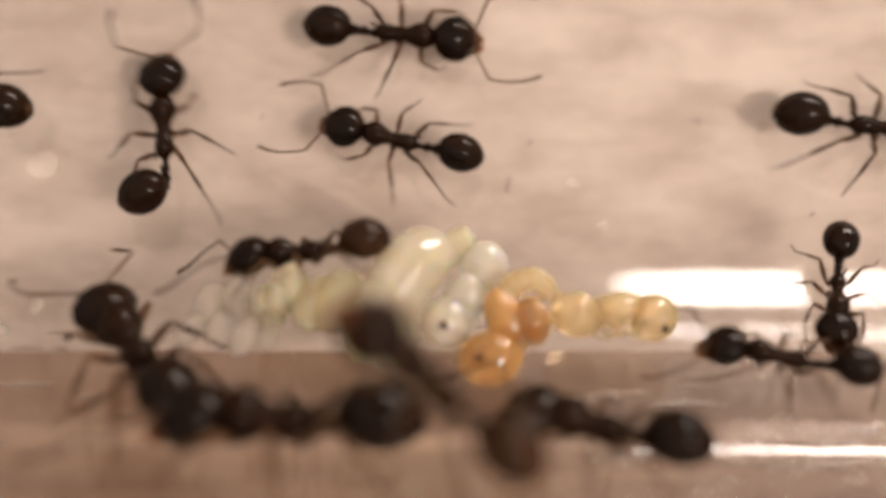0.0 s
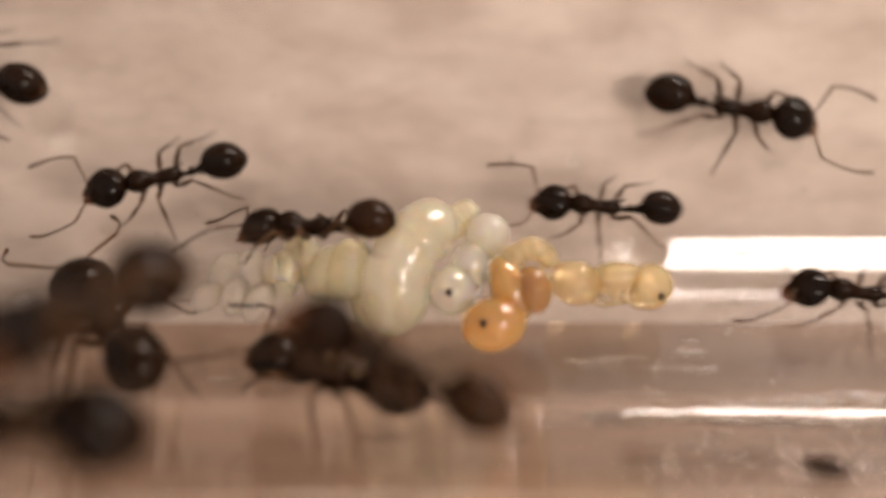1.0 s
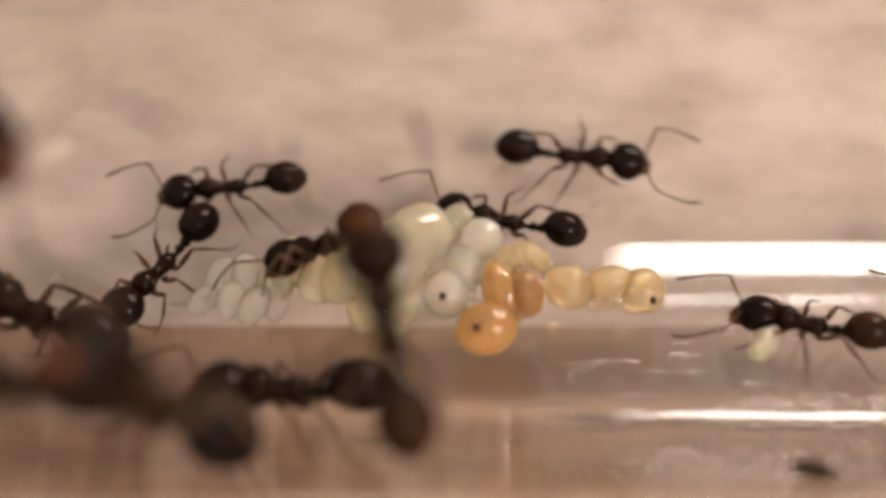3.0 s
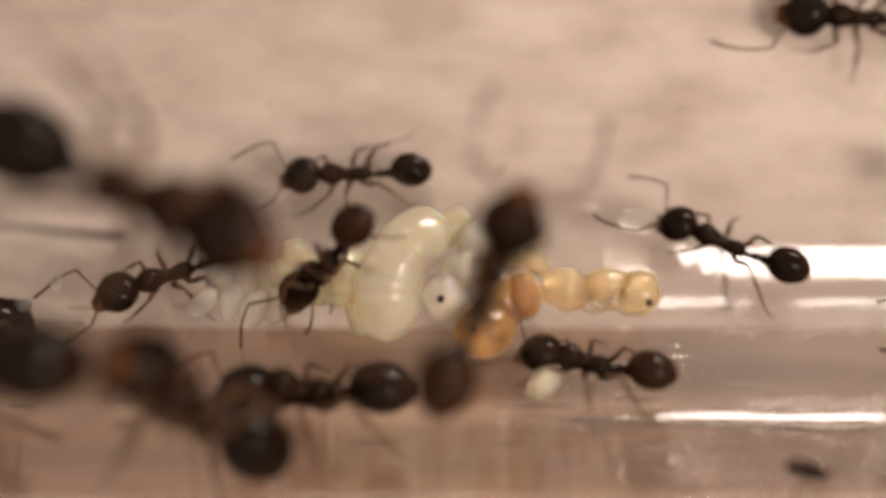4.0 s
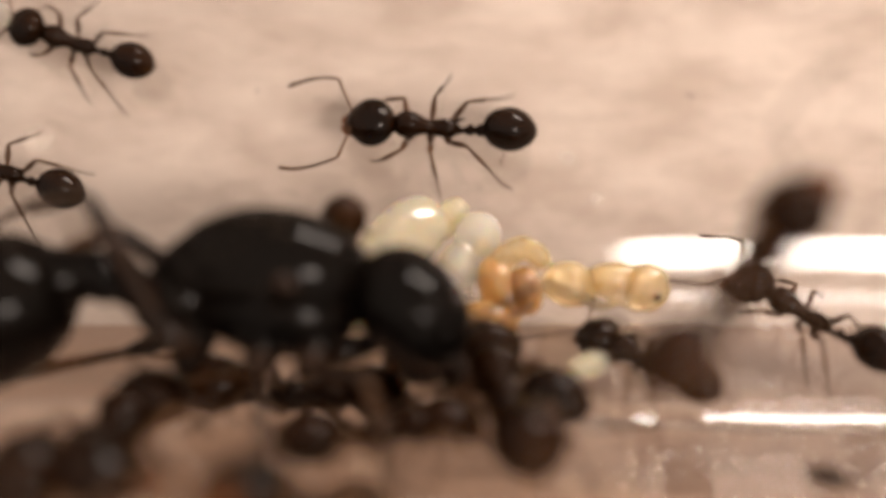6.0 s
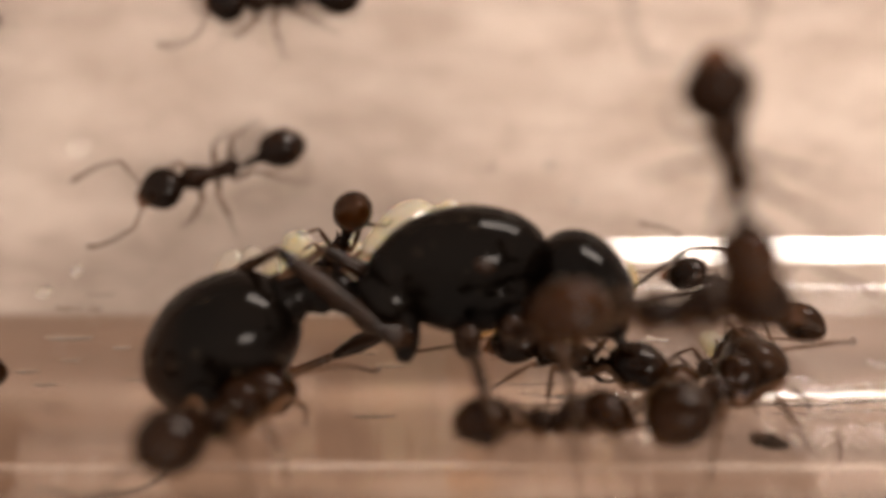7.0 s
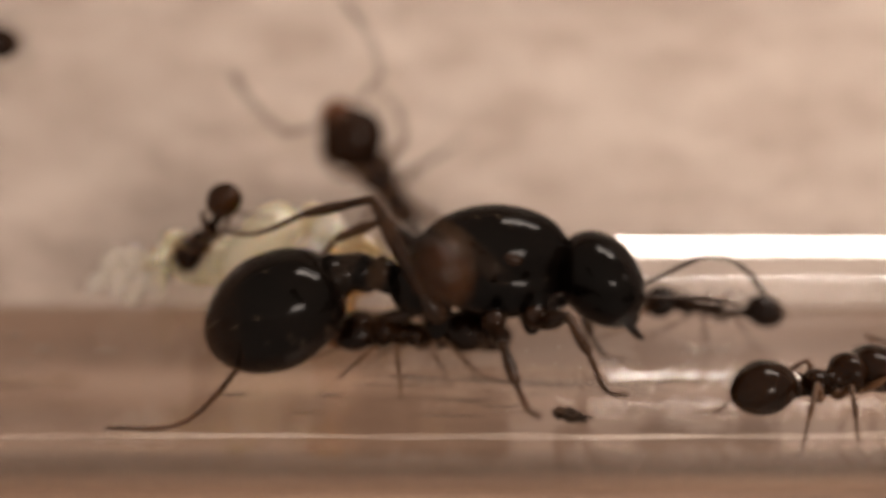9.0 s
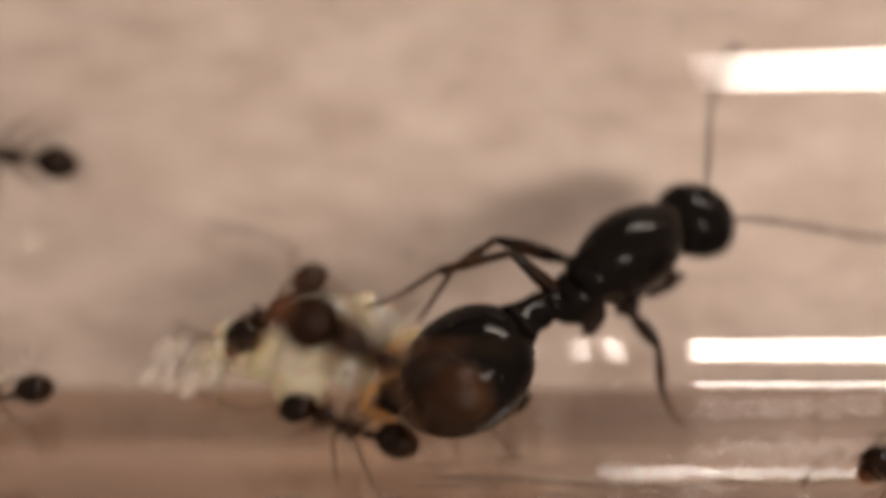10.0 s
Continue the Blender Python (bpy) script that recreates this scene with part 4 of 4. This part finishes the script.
        (6.3, -4.55, -3.16, 6.21, -51, 66, 37), (6.5, -4.1, -3.15, 6.16, -55, 64, 34),
        (7, -3.07, -3.29, 6.93, -66, 66, 23), (7.5, -0.43, -3.11, 5.92, -74, 29, 10),
        (7.7, 0.98, -3.16, 6.12, -74, 33, 11), (8, 2.97, -3.22, 6.26, -77, 21, 6),
        (8.5, 6.44, -3.17, 6.03, -77, 5, 2), (9, 9.96, -3.18, 6.13, -77, 20, 6),
        (9.2, 10.79, -3.19, 6.1, -77, 11, 3), (9.5, 13.41, -3.39, 7.06, -82, 20, 3),
        (9.8, 11.23, -2.56, 4.53, -68, 7, 4), (10, 12.92, -2.48, 4.38, -67, 6, 3),
    ],
    "row_mid": [
        (0, -12.99, -2.6, 4.98, -70, 8, 4), (4.5, -10.2, -2.94, 5.83, -75, 11, 4),
        (5.2, -2.35, -2.96, 5.89, -76, 10, 3), (6.3, -0.17, -3.02, 6.11, -77, 16, 5),
        (6.5, 0.49, -3.01, 6.08, -76, 17, 5), (7, 1.83, -3.2, 6.84, -82, 10, 2),
        (7.5, 3.5, -3.11, 6.44, -79, 9, 2), (7.7, 4.68, -3.07, 6.26, -78, -3, -1),
        (8, 6.91, -3.25, 7.16, -84, -5, -1), (8.2, 9.42, -3.28, 7.39, -85, 11, 1),
        (8.5, 12.02, -3.3, 7.53, -86, -0, 0), (9.2, 22.2, -3.23, 7.03, -83, -0, 0),
        (10, 22.2, -3.23, 7.03, -83, -0, 0),
    ],
    "row_right": [
        (0, -15.22, -2.4, 4.27, -66, -0, 0), (4.5, -12.4, -2.77, 4.99, -71, -0, 0),
        (5.2, -1.57, -2.66, 4.93, -49, 53, 37), (6.3, 1.76, -2.76, 5.21, 30, 64, 122),
        (6.5, 2.72, -2.73, 5.12, 21, 65, 112), (6.75, 3.61, -2.69, 5.1, -28, 63, 61),
        (7, 4.67, -3.02, 5.86, -67, 46, 19), (7.5, 6.62, -3.47, 7.82, -87, -0, 0),
        (8, 8.81, -3.44, 7.95, -88, 27, 1), (8.5, 11.18, -3.43, 8.47, -91, 32, -0),
        (9.2, 20.83, -3.43, 7.55, -85, 18, 2), (10, 20.83, -3.43, 7.55, -85, 18, 2),
    ],
    "porter": [
        (0, 13.36, -1.1, 2.42, 44, 6, 174), (2.3, 10.4, -1.57, 2.92, 49, 6, 174),
        (2.7, 8.12, -1.56, 2.91, 48, 8, 173), (3.8, 3.12, -2.03, 3.51, 53, 22, 168),
        (4, 2.62, -2.18, 3.72, 55, 12, 172), (4.5, 2.23, -2.12, 3.64, 52, 23, 163),
        (5, 2.91, -2.17, 3.73, 47, 41, 152), (5.2, 3.03, -2.25, 3.86, 47, 46, 151),
        (6.3, 3.41, -2.15, 3.69, 50, 36, 158), (6.5, 3.5, -2.3, 3.94, 49, 38, 153),
        (6.7, 4.05, -2.21, 3.86, 5, 57, 96), (7, 4.89, -2.51, 4.31, -54, 34, 22),
        (7.5, 6.86, -2.48, 4.19, -60, -7, -4), (7.7, 8.69, -2.2, 3.74, -56, 4, 3),
        (8, 11.81, -2.17, 3.69, -56, 2, 1), (8.5, 14.65, -2.28, 3.86, -57, 2, 1),
        (9.2, 23.26, -2.16, 3.67, -56, 2, 1), (10, 23.26, -2.16, 3.67, -56, 2, 1),
    ],
    "scout": [
        (0, 14.15, -1.46, 2.73, 47, 3, 178), (4.5, 9.16, -1.77, 3.09, 51, 3, 178),
        (5, 7.39, -1.82, 3.15, 51, 3, 178), (5.2, 6.54, -1.86, 3.2, 51, 12, 170),
        (6.3, 6.12, -1.34, 2.65, 38, 29, 149), (6.5, 6.02, -1.27, 2.59, 38, 28, 149),
        (7, 5.84, -1.39, 2.7, 42, 24, 155), (7.5, 4.73, -2.08, 3.52, 52, 18, 166),
        (8, 2.95, -2.12, 3.55, 55, 6, 176), (8.5, 3.83, -1.45, 2.75, 48, 8, 173),
        (9, 2.95, -2.26, 3.75, 56, 2, 178), (9.5, 1.48, -2.44, 4.04, 59, 8, 175),
        (9.7, 0.63, -2.22, 3.71, 54, 19, 167), (9.8, 0.07, -1.86, 3.21, 50, 17, 166),
        (10, 0.09, -2.14, 3.6, 53, 20, 165),
    ],
    "latecomer": [
        (0, 15.28, -1.06, 2.37, 44, 3, 177), (8, 14.05, -2.08, 3.56, 55, 4, 177),
        (8.5, 10.76, -2.09, 3.57, 55, 4, 177), (9, 8.69, -1.72, 3.09, 50, 6, 175),
        (9.2, 7.57, -1.65, 3, 50, 2, 179), (9.5, 9.12, -2, 3.47, 51, -19, -165),
        (9.7, 9.87, -2.35, 4.01, 51, -33, -156), (9.8, 10.81, -2.2, 3.78, 51, -28, -159),
        (10, 11.23, -2.49, 4.23, 56, -26, -164),
    ],
    "queen": [
        (0, -15.72, -2.05, 5.16, -84, 1, -4), (3.8, -11.85, -2.46, 5.16, -84, 1, -4),
        (4, -11.06, -2.82, 5.16, -84, 1, -4), (4.5, -7.3, -2.93, 5.16, -84, 1, -4),
        (5, -5.14, -3.25, 5.16, -84, 1, -5), (5.2, -4.54, -3.33, 5.16, -84, 1, -5),
        (6.3, -1.43, -3.39, 5.16, -84, 1, -7), (6.5, -0.46, -3.4, 5.16, -84, 1, -2),
        (6.7, 0.01, -3.2, 5.15, -84, 1, 6), (7, 0.76, -3.32, 5.15, -84, 1, 4),
        (7.2, 1.59, -3.19, 5.16, -84, 1, 2), (7.5, 3.38, -3.2, 5.16, -84, 1, -0),
        (7.7, 3.48, -3.15, 5.16, -84, 1, -3), (8, 3.89, -3.18, 5.16, -84, 1, -3),
        (8.2, 3.78, -3.05, 5.16, -84, 1, -1), (8.5, 3.98, -3.34, 5.16, -84, 1, -6),
        (8.7, 4.15, -3.33, 5.16, -84, 1, -5), (9, 4.1, -3.28, 5.16, -84, 1, 0),
        (9.2, 2.73, -2.74, 4.3, -68, 14, 4), (9.3, 2.25, -2.23, 3.92, -56, 27, 7.5), (9.5, 3.24, -1.8, 2.84, -54, 37, 17),
        (9.7, 3.87, -1.05, 2.55, -49, 42, 29), (9.8, 4.25, -0.47, 2.32, -42, 39, 35),
        (10, 5.27, -0.3, 1.77, -32, 31, 26),
    ],
    "leaving": [
        (0, 7.96, 2.62, 0.24, -14, -2, -9), (0.3, 9.63, 2.01, 0.42, -18, -3, -9),
        (1, 14.51, 1.81, 0.48, -20, -2, -6), (5, 26.62, 1.83, 0.48, -19, -2, -6),
        (10, 26.62, 1.83, 0.48, -19, -2, -6),
    ],
    "overtaker": [
        (0, -17, -2.3, 3.4, -72, 0, 0), (4.5, -9.4, -2.8, 3.6, -74, 0, 0), (5.2, -5.4, -2.9, 3.7, -74, 0, 0), (6.3, -1.0, -2.9, 4.0, -74, 0, -4),
        (6.7, 1.2, -2.2, 6.4, -75, 0, 4), (7, 3.34, -1.56, 8.2, -76, 0, 4), (7.2, 4.04, -1.57, 8.2, -76, 0, -4), (7.5, 6.2, -2.34, 8.2, -76, 2, -2),
        (7.8, 8.87, -2.0, 8.2, -76, 0, 5), (8, 10.27, -1.75, 8.2, -76, 0, 5), (8.5, 14.5, -1.9, 8, -76, 0, 2), (9.2, 20, -2.2, 7.6, -76, 0, 0), (10, 22, -2.3, 7.5, -76, 0, 0),
    ],
    "edge": [
        (0, -9.35, 3.2, 0.13, 9, 2, 172), (0.1, -9.45, 3.35, 0.1, 8, 2, 170), (0.3, -10.6, 3.5, 0.08, 7, 1, 172),
        (1, -12.5, 3.6, 0.06, 7, 1, 172), (10, -12.5, 3.6, 0.06, 7, 1, 172),
    ],
    "near_left": [
        (0, -6.58, -2.1, 8.85, 159, -71, 117), (0.5, -4.29, -2.29, 8.86, 146, -67, 136),
        (1, -3.94, -1.35, 8.6, 88, -63, -147), (1.5, -3.98, -1.73, 8.73, 110, -64, -175),
        (2, -3.8, -1.82, 8.76, 123, -69, 164), (2.5, -3.58, -2.04, 8.86, 135, -62, 153),
        (2.7, -3.48, -2.28, 8.94, 142, -57, 143), (3.8, -3.09, -2.57, 8.07, 153, -45, 130),
        (4, -3.07, -2.63, 7.88, 152, -46, 131), (4.5, -2.65, -2.28, 7.85, 155, -44, 127),
        (5, -2.31, -2.8, 7.69, 150, -55, 133), (5.2, -1.92, -2.89, 7.59, 144, -61, 139),
        (6.3, -1.46, -4.59, 7.55, 141, -52, 147), (7, -2.79, -7.28, 7.56, 143, -43, 146),
        (7.5, -6.76, -9.93, 7.54, 144, -39, 145), (10, -7.4, -8.37, 7.28, 150, -44, 134),
    ],
}


def keyed(rows):
    return [(t, pose(x * MM, y * MM, z * MM, a, b, c)) for t, x, y, z, a, b, c in rows]


def stride(ant, rows, reach, pace):
    """Swings the legs by the way that the ant has gone; feelers wave slowly."""
    places = [(t, m.translation) for t, m in rows]
    gone, total, way = 0.0, [], []
    times = [k * 0.1 for k in range(101)]
    last = None
    for t in times:
        i = max(k for k in range(len(places)) if places[k][0] <= t + 1e-6)
        j = min(i + 1, len(places) - 1)
        span = places[j][0] - places[i][0]
        p = places[i][1].lerp(places[j][1], (t - places[i][0]) / span if span > 0 else 0)
        if last is not None:
            gone += min((p - last).length / MM, pace * 0.35)
        last = p
        way.append(gone)
    legs = [o for o in ant.children if o.name.startswith("leg")]
    for k, leg in enumerate(legs):
        home = leg.location.copy()
        side = 1 if k % 2 == 0 else -1
        beat = (k // 2 + k % 2) % 2 * math.pi
        turns = []
        for t, g in zip(times, way):
            a = math.sin(g / pace * math.tau + beat)
            lift = max(0, math.cos(g / pace * math.tau + beat)) * min(1, 0.3 + g) * 5
            turns.append((t, Matrix.Translation(home) @ pose(0, 0, 0, lift * side, 0, reach * a * side)))
        walk(leg, turns)
    for k, feeler in enumerate(o for o in ant.children if o.name.startswith("antenna")):
        home = feeler.location.copy()
        walk(feeler, [(t, Matrix.Translation(home) @ pose(0, 0, 0, 0, 6 * math.sin(t * 3.1 + k * 2), 9 * math.sin(t * 4.3 + k * 1.7))) for t in times[::3] + [10.0]])


# the queen's legs and feelers: seconds, then turns about the joint
QUEEN_STEPS = [
    [(6.2, 0, 0, 4), (7.0, 0, 0, -4), (7.8, 0, 0, 3), (8.6, 0, 0, 0), (9.3, 4, -8, 0), (9.8, 0, 6, 4), (10, 4, 0, 8)],
    [(6.3, -10, 0, -10), (7.0, -20, 4, -24), (7.8, -36, 8, -48), (8.6, -31, -2, -22), (9.0, 0, -11, -28), (9.3, -30, -38, 0), (9.5, 12, -12, -3), (9.8, 2, 8, 5), (10, 20, 0, 28)],
    [(6.3, 0, -17, 40), (7.0, 2, -10, 34), (7.8, 2, 0, 32), (8.6, 4, -1, 16), (9.0, 4, -4, 14), (9.5, 2, -10, 10), (10, -8, -16, 0)],
    [(6.3, -6, 0, -6), (7.0, -14, 0, -14), (7.8, -23, 2, -25), (8.6, -9, -8, -7), (9.0, -8, -4, -13), (9.3, -29, 25, -11), (9.5, -1, 30, -9), (9.8, 3, 43, 5), (10, 0, 43, 12)],
    [(6.3, 0, 0, 0), (7.0, 2, 0, 2), (7.8, 4, 0, 4), (8.6, 4, 0, 5), (9.0, -5, 10, 19), (9.3, -5, 16, 22), (9.5, -58, 15, 24), (9.8, -56, 11, 1), (10, -7, -56, 2)],
    [(6.3, 23, -26, -1), (6.7, 0, -5, -9), (7.0, 23, -27, -10), (7.5, -17, -3, -25), (7.8, -11, -3, -4), (8.6, -5, 4, -6), (9.0, 6, -7, 4), (9.3, -15, -35, -5), (9.5, 2, -12, 2), (9.8, -19, -27, -24), (10, -19, -23, -11)],
]
QUEEN_FEELERS = [
    [(0, -24, -20, -76), (4, -27, -22, -84), (5.2, -27, -22, -80), (5.8, 4, 19, -53), (6.5, 58, 30, 0), (8, 60, 30, 5), (8.6, 64, 32, 7), (9.0, 72, 36, 15), (9.15, 47, -1, 34), (9.3, 9, -23, 70), (9.5, 34, -31, 44), (9.8, 24, -15, 33), (10, 44, -14, 5)],
    [(0, 6, 8, 16), (4, 10, 6, 12), (5.2, 6, 4, 18), (6.5, 6, -2, 14), (8, 8, -10, 30), (8.6, 11, -15, 42), (9.0, 40, -8, 41), (9.15, 1, 7, 53), (9.3, -37, 27, 53), (9.5, -10, -4, 0), (9.8, -19, -17, -23), (10, -21, 4, -31)],
]


def motions():
    for who, ant in ants.items():
        rows = keyed(PATHS[who])
        walk(ant, rows)
        stride(ant, rows, 15, 2.2)
    hip = pose(-0.85 * MM, 0, 0.5 * MM)
    gaster = [o for o in ants["corner"].children if o.name.startswith("gaster")][0]
    walk(gaster, [(t, hip @ pose(0, 0, 0, 0, 0, turn) @ hip.inverted()) for t, turn in ((0, -66), (0.1, -32), (0.2, -22), (0.3, -14), (0.5, 0), (10, 0))])
    for grub, who, grip in ((carried_larva, "carrier", pose(1.75 * MM, 0.1 * MM, 0.35 * MM, 0, 0, 20)), (white_larva, "porter", pose(0.85 * MM, 0.45 * MM, 0.25 * MM, 0, 0, 70))):
        walk(grub, [(t, m @ grip) for t, m in keyed(PATHS[who])])
    rows = keyed(PATHS["queen"])
    walk(queen, rows)
    for k, leg in enumerate(o for o in queen.children if o.name.startswith("leg")):
        home = Matrix.Translation(leg.location.copy())
        steps = [(j * 0.4, 0, 0, 4 * math.sin(j * 1.9 + k * math.pi)) for j in range(15)] + QUEEN_STEPS[k]
        walk(leg, [(t, home @ pose(0, 0, 0, a, b, c)) for t, a, b, c in steps])
    neck = pose(1.35 * MM, 0, 2.85 * MM)
    nod = {0: -32, 4: -32, 5.2: -30, 6.3: -6, 6.5: 0, 8.5: 0, 9.0: -4, 9.3: -21, 9.5: -28, 9.8: -24, 10: -28}

    def head_turn(t):
        keys = sorted(nod)
        for a, b in zip(keys, keys[1:]):
            if t <= b:
                k = (t - a) / (b - a)
                return neck @ pose(0, 0, 0, 0, nod[a] + (nod[b] - nod[a]) * k, 0) @ neck.inverted()

    head = [o for o in queen.children if o.name.startswith("head")][0]
    walk(head, [(t, head_turn(t)) for t in sorted(nod)])
    for rows, feeler in zip(QUEEN_FEELERS, (o for o in queen.children if o.name.startswith("antenna"))):
        home = Matrix.Translation(feeler.location.copy())
        walk(feeler, [(t, head_turn(t) @ home @ pose(0, 0, 0, a, b, c)) for t, a, b, c in rows])


motions()
